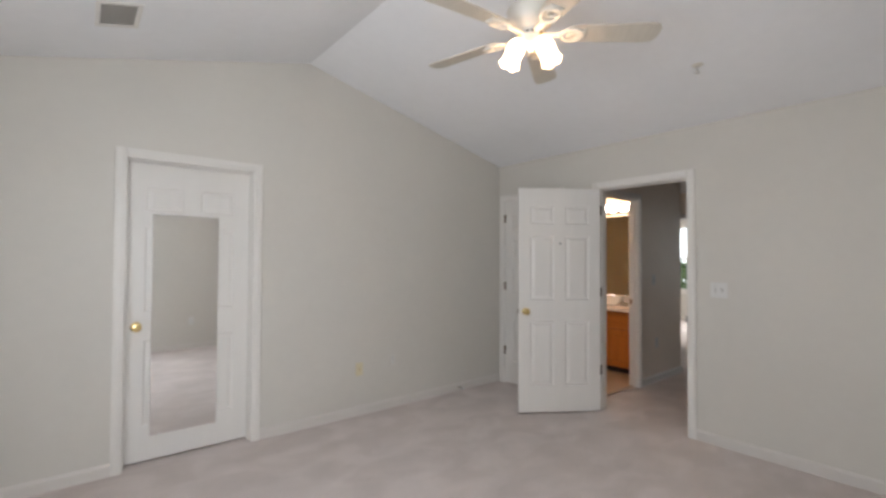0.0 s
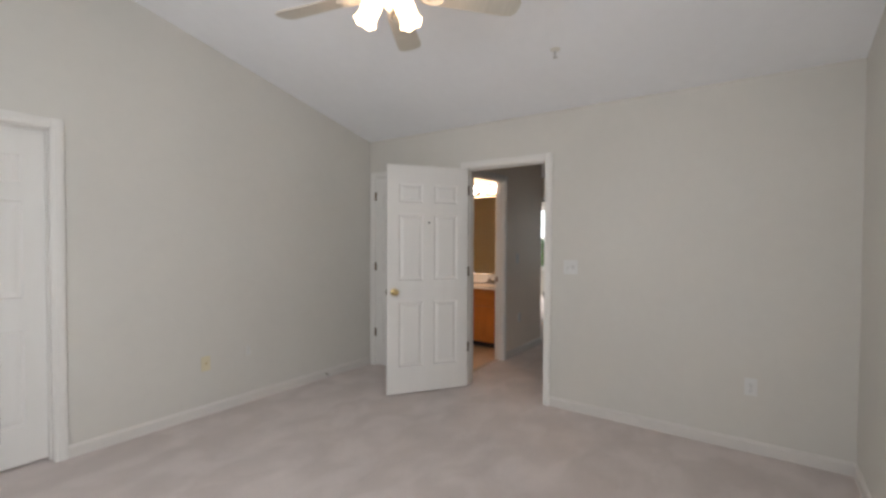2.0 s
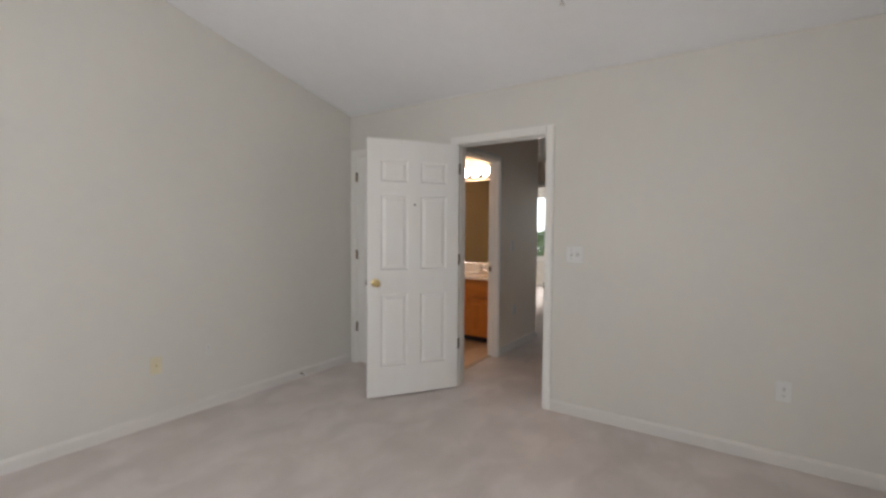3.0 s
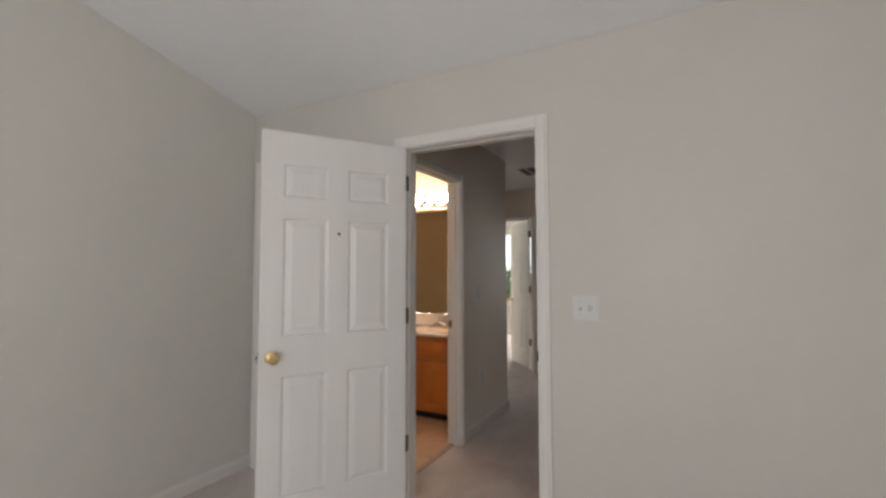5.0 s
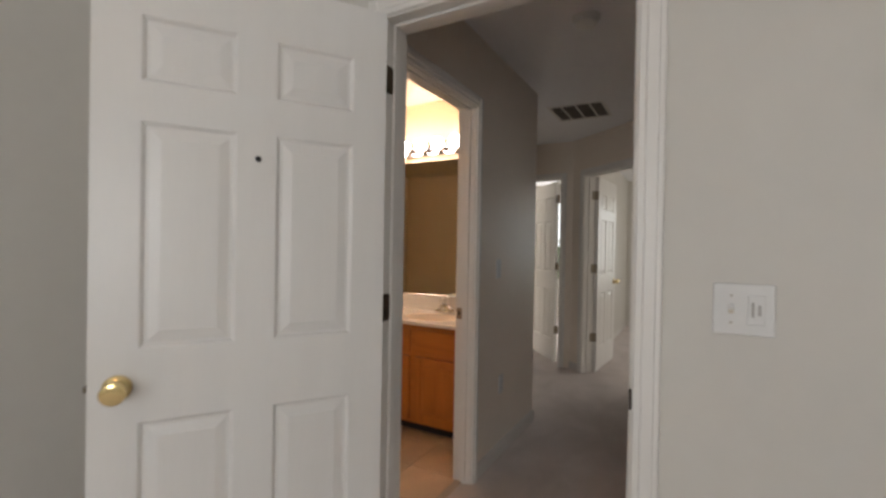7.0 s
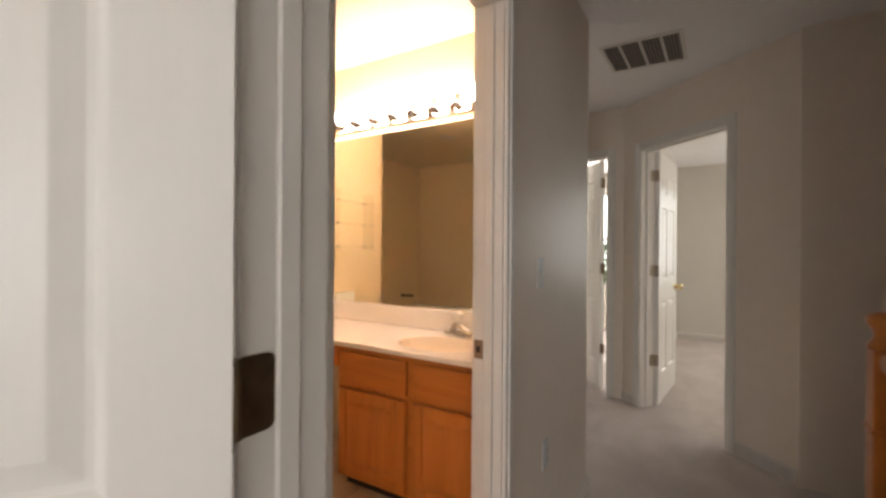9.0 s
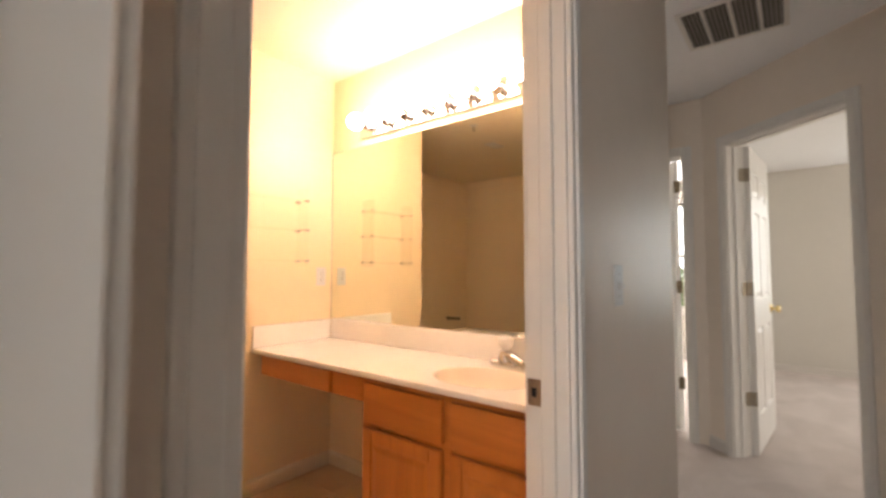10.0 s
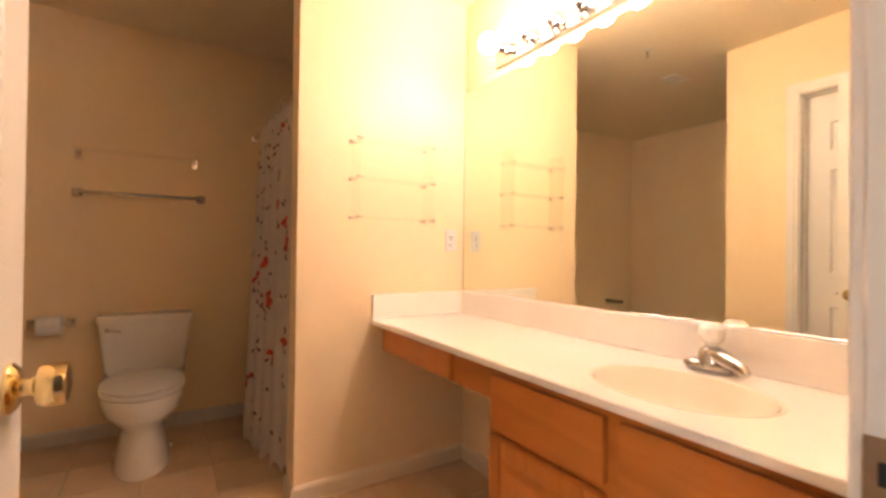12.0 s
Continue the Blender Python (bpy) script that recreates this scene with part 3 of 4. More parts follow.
def window(name, m, w, h, label):
    """A double-hung sash in its opening; local x along the wall, y outward."""
    root = thing(name, m, label, "window", "", "structure")
    for lo, hi in (((-0.07, -0.016, -0.07), (0, 0.0, h + 0.07)), ((w, -0.016, -0.07), (w + 0.07, 0.0, h + 0.07)), ((0, -0.016, h), (w, 0.0, h + 0.07)), ((0, -0.016, -0.07), (w, 0.0, -0.018))):
        bm = B()
        box(bm, lo, hi, 0.003, 1)
        part("casing", bm, TRIM, root)
    bm = B()
    box(bm, (-0.08, -0.04, -0.018), (w + 0.08, 0.045, 0.0), 0.004)
    part("sill", bm, TRIM, root)
    for n, (z0, z1, y) in enumerate(((0, h / 2 + 0.02, 0.05), (h / 2 - 0.02, h, 0.08))):
        bm = B()
        for lo, hi in (((0, y, z0), (0.045, y + 0.03, z1)), ((w - 0.045, y, z0), (w, y + 0.03, z1)), ((0.045, y, z0), (w - 0.045, y + 0.03, z0 + 0.045)), ((0.045, y, z1 - 0.045), (w - 0.045, y + 0.03, z1))):
            box(bm, lo, hi, 0.003, 1)
        sash = part("sash", bm, TRIM, root)
        bm = B()
        box(bm, (0.045, y + 0.013, z0 + 0.045), (w - 0.045, y + 0.017, z1 - 0.045))
        pane = part("pane", bm, GLASS, sash)
        pane.visible_shadow = False
    return root


window("window_1", pose(XW, 0.8, 0.75, 0, 0, 90), 1.0, 1.35, "white double-hung bedroom window")
window("window_2", pose(SW1, R, 0.75, 0, 0, 180), 1.0, 1.35, "white double-hung bedroom window")
window("window_3", pose(10.75, 4.6, 0.68, 0, 0, -90), 1.4, 1.47, "white double-hung window with trees outside")
# the next two windows are unseen, placed to carry the added daylight lamps
window("unseen_window_5", pose(10.75, 1.3, 0.68, 0, 0, -90), 1.4, 1.47, "white double-hung window with trees outside")
window("unseen_window_4", pose(9.6, -1.6, 0.68, 0, 0, 180), 1.4, 1.47, "white double-hung window with trees outside")

# ---- baseboards ----


def baseboard(a, b, normal, base=0.0):
    """A run of baseboard from a to b, standing off the wall along the normal."""
    a, b, n = Vector((*a, base)), Vector((*b, base)), Vector((*normal, 0))
    bm = B()
    prism(bm, [a, a + n * 0.013, a + n * 0.013 + Vector((0, 0, 0.065)), a + n * 0.006 + Vector((0, 0, 0.078)), a + Vector((0, 0, 0.08))], b - a)
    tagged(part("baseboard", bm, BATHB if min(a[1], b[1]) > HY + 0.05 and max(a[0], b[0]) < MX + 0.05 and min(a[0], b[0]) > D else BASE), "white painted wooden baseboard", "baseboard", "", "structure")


for a, b, n in (
    ((XW, W), (CL0 - 0.066, W), (0, -1)), ((CL0 + CLW + 0.066, W), (D, W), (0, -1)),
    ((D, R), (D, BD0 - 0.066), (-1, 0)), ((D, BD0 + BDW + 0.066), (D, ND0 - 0.066), (-1, 0)),
    ((XW, R), (D, R), (0, 1)), ((XW, R), (XW, W), (1, 0)),
    ((BB0 + BBW + 0.066, HY), (MXT + 0.013, HY), (0, -1)), ((DT, HY), (BB0 - 0.066, HY), (0, -1)),
    ((MXT, HY), (MXT, 5.2), (1, 0)), ((7.5, R2 + R2W + 0.066), (7.5, 5.2), (-1, 0)),
    ((PE, S), (MX, S), (0, -1)), ((PE, S - 0.013), (PE, ST + 0.013), (-1, 0)), ((2.42, NB), (PE, NB), (0, -1)),
    ((DT, ND0 + NDW + 0.066), (DT, 3.86), (1, 0)), ((MX, 3.54), (MX, S), (-1, 0)),
    ((7.62, 2.36), (10.75, 2.36), (0, -1)), ((10.75, -1.6), (10.75, 2.36), (-1, 0)), ((10.75, 2.48), (10.75, 5.2), (-1, 0)),
    ((DT, 1.40), (DT, BD0 - 0.066), (1, 0)),
):
    baseboard(a, b, n)
c, s2 = math.cos(radians(228.8)), math.sin(radians(228.8))
for a, b in ((0.0, DG0 - 0.066), (DG0 + DGW + 0.066, 1.38)):
    baseboard((7.5 + a * c, 2.52 + a * s2), (7.5 + b * c, 2.52 + b * s2), (s2, -c))
bm = B()
box(bm, (BB0, 2.465, 0.0), (BB0 + BBW, 2.505, 0.008), 0.003)
tagged(part("threshold", bm, mat("threshold_vinyl", (0.52, 0.42, 0.33), 0.5, 0, 0.1, 20)), "flat tan strip between carpet and tile", "threshold", "", "structure")

# ---- bedroom things ----


def ceiling_fan():
    fx, fy, z = 1.86, 1.45, 2.525
    top = gable_z(fx)
    f = thing("ceiling_fan", pose(fx, fy, z), "cream five-blade ceiling fan with two lit tulip glass shades", "ceiling fan")
    bm = B()
    lathe(bm, [(0.075, top - z + 0.02), (0.075, top - z - 0.03), (0.05, top - z - 0.07), (0.018, top - z - 0.09)][::-1])
    part("canopy", bm, FANW, f, "", True)
    bm = B()
    cyl(bm, (0, 0, 0.14), (0, 0, top - z - 0.05), 0.0125)
    part("downrod", bm, FANW, f, "", True)
    bm = B()
    lathe(bm, [(0.03, -0.032), (0.054, -0.028), (0.058, 0.0), (0.06, 0.012), (0.088, 0.028), (0.108, 0.05), (0.118, 0.07), (0.118, 0.115), (0.10, 0.14), (0.05, 0.152), (0.02, 0.16)])
    part("motor_housing", bm, FANW, f, "cream fan motor housing", True)
    bm = B()
    for k in range(14):
        a = 2 * math.pi * k / 14
        c, s = math.cos(a), math.sin(a)
        m = pose(0.0565 * c, 0.0565 * s, -0.008, 0, 0, math.degrees(a))
        b2 = B()
        box(b2, (-0.006, -0.008, -0.004), (0.004, 0.008, 0.004))
        b2.transform(m)
        tmp = bpy.data.meshes.new("slot")
        b2.to_mesh(tmp)
        b2.free()
        bm.from_mesh(tmp)
        bpy.data.meshes.remove(tmp)
    part("vent_slots", bm, DARK, f, "dark vent slots")
    bm = B()
    lathe(bm, [(0.004, -0.098), (0.012, -0.092), (0.016, -0.075), (0.03, -0.066), (0.045, -0.055), (0.05, -0.04), (0.05, -0.03)])
    part("switch_housing", bm, FANW, f, "", True)
    blade = arm = None
    for k in range(5):
        ang = 30.5 + 72 * k
        if blade is None:
            bm = B()
            outline = [(0.19, -0.05), (0.24, -0.058), (0.60, -0.07), (0.645, -0.062), (0.662, -0.035), (0.665, 0), (0.662, 0.035), (0.645, 0.062), (0.60, 0.07), (0.24, 0.058), (0.19, 0.05)]
            prism(bm, [(x, y, -0.003) for x, y in outline], (0, 0, 0.006))
            bm.transform(Matrix.Rotation(radians(-12), 4, "X") @ Matrix.Diagonal((0.96, 0.98, 1, 1)))
            blade = part("blade", bm, BLADE, f, "cream painted fan blade")
            bm = B()
            box(bm, (0.05, -0.016, -0.012), (0.16, 0.016, -0.004), 0.002)
            loop = [(0.15 + 0.055 * (1 - math.cos(t)), 0.042 * math.sin(t), -0.010) for t in [2 * math.pi * j / 20 for j in range(21)]]
            sweep(bm, loop, 0.008, 8)
            loop = [(0.19 + 0.028 * (1 - math.cos(t)), 0.02 * math.sin(t), -0.010) for t in [2 * math.pi * j / 16 for j in range(17)]]
            sweep(bm, loop, 0.006, 8)
            box(bm, (0.23, -0.035, -0.012), (0.27, 0.035, -0.005), 0.002)
            bm.transform(Matrix.Rotation(radians(-12), 4, "X"))
            arm = part("blade_arm", bm, FANW, f, "ornate looped blade arm", True)
            o1, o2 = blade, arm
        else:
            o1, o2 = new("blade", blade.data), new("blade_arm", arm.data)
            o1.parent = o2.parent = f
            tagged(o1, "cream painted fan blade")
            tagged(o2, "ornate looped blade arm")
        o1.matrix_basis = pose(0, 0, 0, 0, 0, ang)
        o2.matrix_basis = pose(0, 0, 0, 0, 0, ang)
    for k in range(2):
        a = radians(145 + 146 * k)
        c, s = math.cos(a), math.sin(a)
        m = Matrix.Translation((0.052 * c, 0.052 * s, -0.022)) @ Matrix.Rotation(a, 4, "Z") @ Matrix.Rotation(radians(158), 4, "Y") @ Matrix.Diagonal((0.93, 0.93, 1.22, 1))
        bm = B()
        cyl(bm, (0, 0, -0.03), (0, 0, 0.03), 0.014, 0.02)
        bm.transform(m)
        part("lamp_holder", bm, BRASS, f, "brass lamp holder", True)
        bm = B()
        prof = [(0.022, 0.01), (0.038, 0.024), (0.047, 0.045), (0.049, 0.065), (0.045, 0.088), (0.047, 0.105), (0.056, 0.125)]
        rings = []
        for n, (r, h) in enumerate(prof):
            ruf = 0.045 * max(0, n - 4) / 2
            rings.append([bm.verts.new((r * (1 + ruf * math.cos(6 * t)) * math.cos(t), r * (1 + ruf * math.cos(6 * t)) * math.sin(t), h + 0.008 * ruf * 8 * math.cos(6 * t))) for t in [2 * math.pi * j / 36 for j in range(36)]])
        for lo, hi in zip(rings, rings[1:]):
            for j in range(36):
                bm.faces.new((lo[j], lo[(j + 1) % 36], hi[(j + 1) % 36], hi[j]))
        bmesh.ops.solidify(bm, geom=bm.faces[:], thickness=0.003)
        bm.transform(m)
        part("glass_shade", bm, SHADE, f, "glowing frosted tulip glass shade", True)
    return f


ceiling_fan()


def vent(name, m, w, h, n, label, slats=None, back=None):
    """A register with a frame and louvres; local z points out of the ceiling."""
    v = thing(name, m, label, "air vent")
    bm = B()
    e = 0.022
    for lo, hi in (((-w / 2, -h / 2, 0), (w / 2, -h / 2 + e, 0.008)), ((-w / 2, h / 2 - e, 0), (w / 2, h / 2, 0.008)), ((-w / 2, -h / 2 + e, 0), (-w / 2 + e, h / 2 - e, 0.008)), ((w / 2 - e, -h / 2 + e, 0), (w / 2, h / 2 - e, 0.008))):
        box(bm, lo, hi, 0.002, 1)
    part("frame", bm, TRIM, v)
    # flat sheet in place of a duct; its colour carries the depth's shade
    bm = B()
    box(bm, (-w / 2 + e, -h / 2 + e, 0.0006), (w / 2 - e, h / 2 - e, 0.0016))
    part("backing", bm, back or DARK, v, "dark sheet for the shaded duct behind the louvres" if back is None else "")
    first = None
    step = (h - 2 * e) / n
    for k in range(n):
        if first is None:
            bm = B()
            box(bm, (-w / 2 + e, -0.0052, -0.0006), (w / 2 - e, 0.0052, 0.0006))
            bm.transform(Matrix.Rotation(radians(38), 4, "X"))
            first = part("slat", bm, slats or GREY, v)
            ob = first
        else:
            ob = new("slat", first.data)
            ob.parent = v
        ob.location = (0, -h / 2 + e + step * (k + 0.5), 0.0055)
    return v


k = (RZ - EAVE) / (RIDGE - XW)
along, out = Vector((1, 0, k)).normalized(), Vector((k, 0, -1)).normalized()
across = out.cross(along)
vm0 = Matrix((along, across, out)).transposed().to_4x4()
vm0.translation = (0.256, 2.875, gable_z(0.256) - 0.002)
vent("ceiling_vent", vm0, 0.20, 0.30, 9, "white metal air vent in the sloped ceiling", TRIM, GREY)
hv = vent("return_grille", pose(6.455, 2.23, BC - 0.002, 180, 0, 0), 0.43, 0.44, 22, "large white return air grille with dark louvres", GREY, DUCT)
for k in (1, 2, 3):
    bm = B()
    y = -0.22 + 0.44 * k / 4
    box(bm, (-0.194, y - 0.008, 0), (0.194, y + 0.008, 0.009), 0.002, 1)
    part("divider", bm, TRIM, hv)


def sprinkler(x, y, z, label):
    s = thing("fire_sprinkler", pose(x, y, z), label, "sprinkler")
    bm = B()
    lathe(bm, [(0.034, 0.004), (0.034, 0), (0.026, -0.006), (0.012, -0.008)][::-1])
    part("escutcheon", bm, FANW, s, "", True)
    bm = B()
    cyl(bm, (0, 0, -0.045), (0, 0, 0.0), 0.007, seg=12)
    for k in (-1, 1):
        sweep(bm, [(0.006 * k, 0, -0.01), (0.015 * k, 0, -0.022), (0.012 * k, 0, -0.04), (0, 0, -0.046)], 0.0025, 6)
    part("head", bm, CHROME, s, "small metal sprinkler head", True)
    bm = B()
    lathe(bm, [(0.002, -0.051), (0.016, -0.05), (0.016, -0.047), (0.002, -0.046)])
    part("deflector", bm, CHROME, s)


sprinkler(3.127, 1.152, gable_z(3.127), "small metal fire sprinkler on the sloped ceiling")
sprinkler(4.42, 4.13, BC, "small fire sprinkler on the bathroom ceiling")

sd = thing("smoke_detector", pose(4.93, 1.87, BC), "round white smoke detector on the hall ceiling", "smoke detector")
bm = B()
lathe(bm, [(0.068, 0.001), (0.068, -0.012), (0.062, -0.018)][::-1])
part("base", bm, PLASTIC, sd, "", True)
bm = B()
lathe(bm, [(0.058, -0.018), (0.056, -0.034), (0.04, -0.042), (0.002, -0.043)][::-1])
part("cover", bm, PLASTIC, sd, "", True)


def wall_plate(name, m, gangs, kinds, label, category, material=PLASTIC):
    """A cover plate; local x along the wall, y into the room, z up."""
    p = thing(name, m, label, category)
    w = 0.07 + 0.046 * (gangs - 1)
    bm = B()
    box(bm, (-w / 2, 0, -0.057), (w / 2, 0.006, 0.057), 0.003)
    part("plate", bm, material, p)
    for g in range(gangs):
        x = (g - (gangs - 1) / 2) * 0.046
        what = kinds[g % len(kinds)]
        if what == "toggle":
            bm = B()
            box(bm, (x - 0.005, 0.005, -0.010), (x + 0.005, 0.0068, 0.010))
            part("slot", bm, NICKEL, p, "dark switch slot")
            bm = B()
            box(bm, (x - 0.0045, 0.0, -0.006), (x + 0.0045, 0.017, 0.006), 0.002, 1)
            bm.transform(Matrix.Translation((0, 0.003, 0.002)) @ Matrix.Rotation(radians(20 if g else -20), 4, "X"))
            part("toggle", bm, PLASTIC, p)
        elif what == "slider":
            bm = B()
            box(bm, (x - 0.0165, 0.004, -0.033), (x + 0.0165, 0.0085, 0.033), 0.0015, 1)
            insert = part("insert", bm, PLASTIC, p, "raised rectangular control")
            for dx, half in ((-0.006, 0.011), (0.006, 0.016)):
                bm = B()
                box(bm, (x + dx - 0.0022, 0.008, -half), (x + dx + 0.0022, 0.0092, half))
                part("slot", bm, GREY, insert, "grey slide slot")
        elif what == "socket":
            for z in (-0.02, 0.02):
                bm = B()
                lathe(bm, [(0.0165, 0.004), (0.0165, 0.0078), (0.0155, 0.0085)], (x, 0, z), "Y", 20)
                face = part("receptacle", bm, PLASTIC, p, "", True)
                bm = B()
                for dx in (-0.006, 0.006):
                    box(bm, (x + dx - 0.0012, 0.008, z - 0.003), (x + dx + 0.0012, 0.0092, z + 0.005))
                cyl(bm, (x, 0.008, z - 0.009), (x, 0.0092, z - 0.009), 0.0022, seg=10)
                part("slots", bm, DARK, face, "dark socket slots")
        else:
            bm = B()
            cyl(bm, (x, 0.005, 0), (x, 0.014, 0), 0.007, 0.005, 12)
            part("jack", bm, BRASS, p, "small cable jack")
    for z in ((-0.03, 0.03) if what == "toggle" else (0.0,)):
        for g in range(gangs):
            bm = B()
            cyl(bm, ((g - (gangs - 1) / 2) * 0.046, 0.005, z), ((g - (gangs - 1) / 2) * 0.046, 0.0072, z), 0.0028, seg=10)
            part("screw", bm, NICKEL, p)
    return p


wall_plate("light_switch", pose(D, 1.287, 1.165, 0, 0, 90), 2, ("slider", "toggle"), "white switch plate with toggle and slide control", "light switch")
wall_plate("power_outlet", pose(D, 0.078, 0.43, 0, 0, 90), 1, ("socket",), "white power outlet on the beige wall", "outlet")
wall_plate("cable_jack", pose(2.058, W, 0.405, 0, 0, 180), 1, ("jack",), "yellowed ivory cable jack plate above the baseboard", "wall plate", IVORY)
wall_plate("power_outlet", pose(2.41, W, 0.44, 0, 0, 180), 1, ("socket",), "beige painted outlet above the baseboard", "outlet", PAINT)
wall_plate("power_outlet", pose(1.45, R, 0.42, 0, 0, 0), 1, ("socket",), "white power outlet opposite the closet", "outlet")
wall_plate("light_switch", pose(5.191, HY, 1.16, 0, 0, 180), 1, ("toggle",), "white light switch on the hall wall", "light switch")
wall_plate("power_outlet", pose(5.26, HY, 0.44, 0, 0, 180), 1, ("socket",), "white power outlet low on the hall wall", "outlet")
wall_plate("power_outlet", pose(5.618, S, 1.169, 0, 0, 180), 1, ("socket",), "white power outlet above the vanity", "outlet")

ds = thing("door_stop_spring", pose(3.223, W - 0.013, 0.045), "small white door stop on the baseboard", "door stop")
bm = B()
cyl(bm, (0, 0, 0), (0, -0.06, 0), 0.006, seg=10)
part("spring", bm, NICKEL, ds, "", True)
bm = B()
cyl(bm, (0, -0.056, 0), (0, -0.078, 0), 0.012, 0.011, 14)
part("tip", bm, PLASTIC, ds, "white rubber tip", True)

# mirror hung on the closet door
dm = thing("door_mirror", pose(0.713, W + 0.083, 0.93), "tall frameless mirror clipped to the closet door", "mirror")
bm = B()
box(bm, (-0.207, -0.005, -0.757), (0.207, 0, 0.757), 0.0015, 1)
part("mirror_glass", bm, MIRROR2, dm, "silvered mirror glass")
for x, z in ((-0.15, 0.757), (0.15, 0.757), (-0.207, -0.3), (0.207, -0.3), (0.207, 0.25), (-0.15, -0.757), (0.15, -0.757), (0.207, -0.6), (0.207, 0.6)):
    bm = B()
    box(bm, (x - 0.009, -0.009, z - 0.009), (x + 0.009, 0.0, z + 0.009), 0.003, 1)
    part("clip", bm, ACRYL if abs(z) < 0.7 else PLASTIC, dm, "clear plastic mirror clip")

# ---- bathroom things ----
CT = 0.782
SX, SY, SA, SB = 5.405, 3.01, 0.158, 0.215


def countertop():
    c = thing("vanity_countertop", pose(0, 0, 0), "cream cultured marble vanity top with moulded oval sink", "countertop")
    x0, x1, y0, y1 = 5.18, MX, BY, 3.5
    angs = sorted([2 * math.pi * k / 60 for k in range(60)] + [math.atan2(y - SY, x - SX) % (2 * math.pi) for x in (x0, x1) for y in (y0, y1)])
    bm = B()
    outer, rim = [], []
    for a in angs:
        ca, sa = math.cos(a), math.sin(a)
        k = min(((x1 if ca > 0 else x0) - SX) / ca if abs(ca) > 1e-6 else 1e9, ((y1 if sa > 0 else y0) - SY) / sa if abs(sa) > 1e-6 else 1e9)
        outer.append(bm.verts.new((SX + k * ca, SY + k * sa, CT)))
        r = 1 / math.sqrt((ca / (SA + 0.012)) ** 2 + (sa / (SB + 0.012)) ** 2)
        rim.append(bm.verts.new((SX + r * ca, SY + r * sa, CT)))
    n = len(angs)
    for k in range(n):
        bm.faces.new((outer[k], outer[(k + 1) % n], rim[(k + 1) % n], rim[k]))
    box(bm, (x0, 3.5, CT - 0.02), (x1, S, CT))
    part("top", bm, MARBLE, c)
    bm = B()
    box(bm, (5.166, BY, CT - 0.024), (5.182, S, CT + 0.0008), 0.005, 3)
    part("front_edge", bm, MARBLE, c)
    bm = B()
    rings = []
    for f, z in ((1.012, 0), (1.0, -0.002), (0.97, -0.012), (0.90, -0.045), (0.78, -0.08), (0.60, -0.108), (0.38, -0.122), (0.12, -0.126)):
        ring = []
        for a in angs:
            ca, sa = math.cos(a), math.sin(a)
            add = 0.012 if f > 1.005 else 0.0
            r = 1 / math.sqrt((ca / (SA * min(f, 1) + add)) ** 2 + (sa / (SB * min(f, 1) + add)) ** 2)
            ring.append(bm.verts.new((SX + r * ca, SY + r * sa, CT + z)))
        rings.append(ring)
    for lo, hi in zip(rings, rings[1:]):
        for k in range(n):
            bm.faces.new((lo[k], lo[(k + 1) % n], hi[(k + 1) % n], hi[k]))
    bm.faces.new(rings[-1])
    bowl = part("sink_bowl", bm, BOWL, c, "pinkish cream oval sink bowl", True)
    bm = B()
    lathe(bm, [(0.022, CT - 0.127), (0.022, CT - 0.123), (0.016, CT - 0.122), (0.008, CT - 0.120)], (SX, SY, 0))
    part("drain", bm, CHROME, bowl, "chrome drain", True)
    bm = B()
    box(bm, (MX - 0.02, BY, CT), (MX, S - 0.02, 0.902), 0.004)
    part("backsplash", bm, MARBLE, c)
    bm = B()
    box(bm, (5.17, S - 0.02, CT), (MX - 0.02, S, 0.902), 0.004)
    part("sidesplash", bm, MARBLE, c)
    return c


countertop()


def raised_front(name, parent, x, y0, y1, z0, z1, panel, label):
    """A drawer or door front of oak, proud of the face frame towards -x."""
    bm = B()
    box(bm, (x - 0.021, y0, z0), (x, y1, z1), 0.003, 2)
    ob = part(name, bm, OAK_Y if not panel else OAK_Z, parent, label)
    if panel:
        e = 0.055
        bm = B()
        for lo, hi in (((y0, z0), (y0 + e, z1)), ((y1 - e, z0), (y1, z1)), ((y0 + e, z0), (y1 - e, z0 + e)), ((y0 + e, z1 - e), (y1 - e, z1))):
            box(bm, (x - 0.026, lo[0] + 0.002, lo[1] + 0.002), (x - 0.018, hi[0] - 0.002, hi[1] - 0.002), 0.003, 2)
        part("door_frame", bm, OAK_Z, ob)
        bm = B()
        a = [bm.verts.new((x - 0.0188, p, q)) for p, q in ((y0 + e, z0 + e), (y1 - e, z0 + e), (y1 - e, z1 - e), (y0 + e, z1 - e))]
        i = 0.03
        b = [bm.verts.new((x - 0.0255, p, q)) for p, q in ((y0 + e + i, z0 + e + i), (y1 - e - i, z0 + e + i), (y1 - e - i, z1 - e - i), (y0 + e + i, z1 - e - i))]
        bm.faces.new(b)
        for k in range(4):
            bm.faces.new((a[k], a[(k + 1) % 4], b[(k + 1) % 4], b[k]))
        part("door_panel", bm, OAK_Z, ob)
    return ob


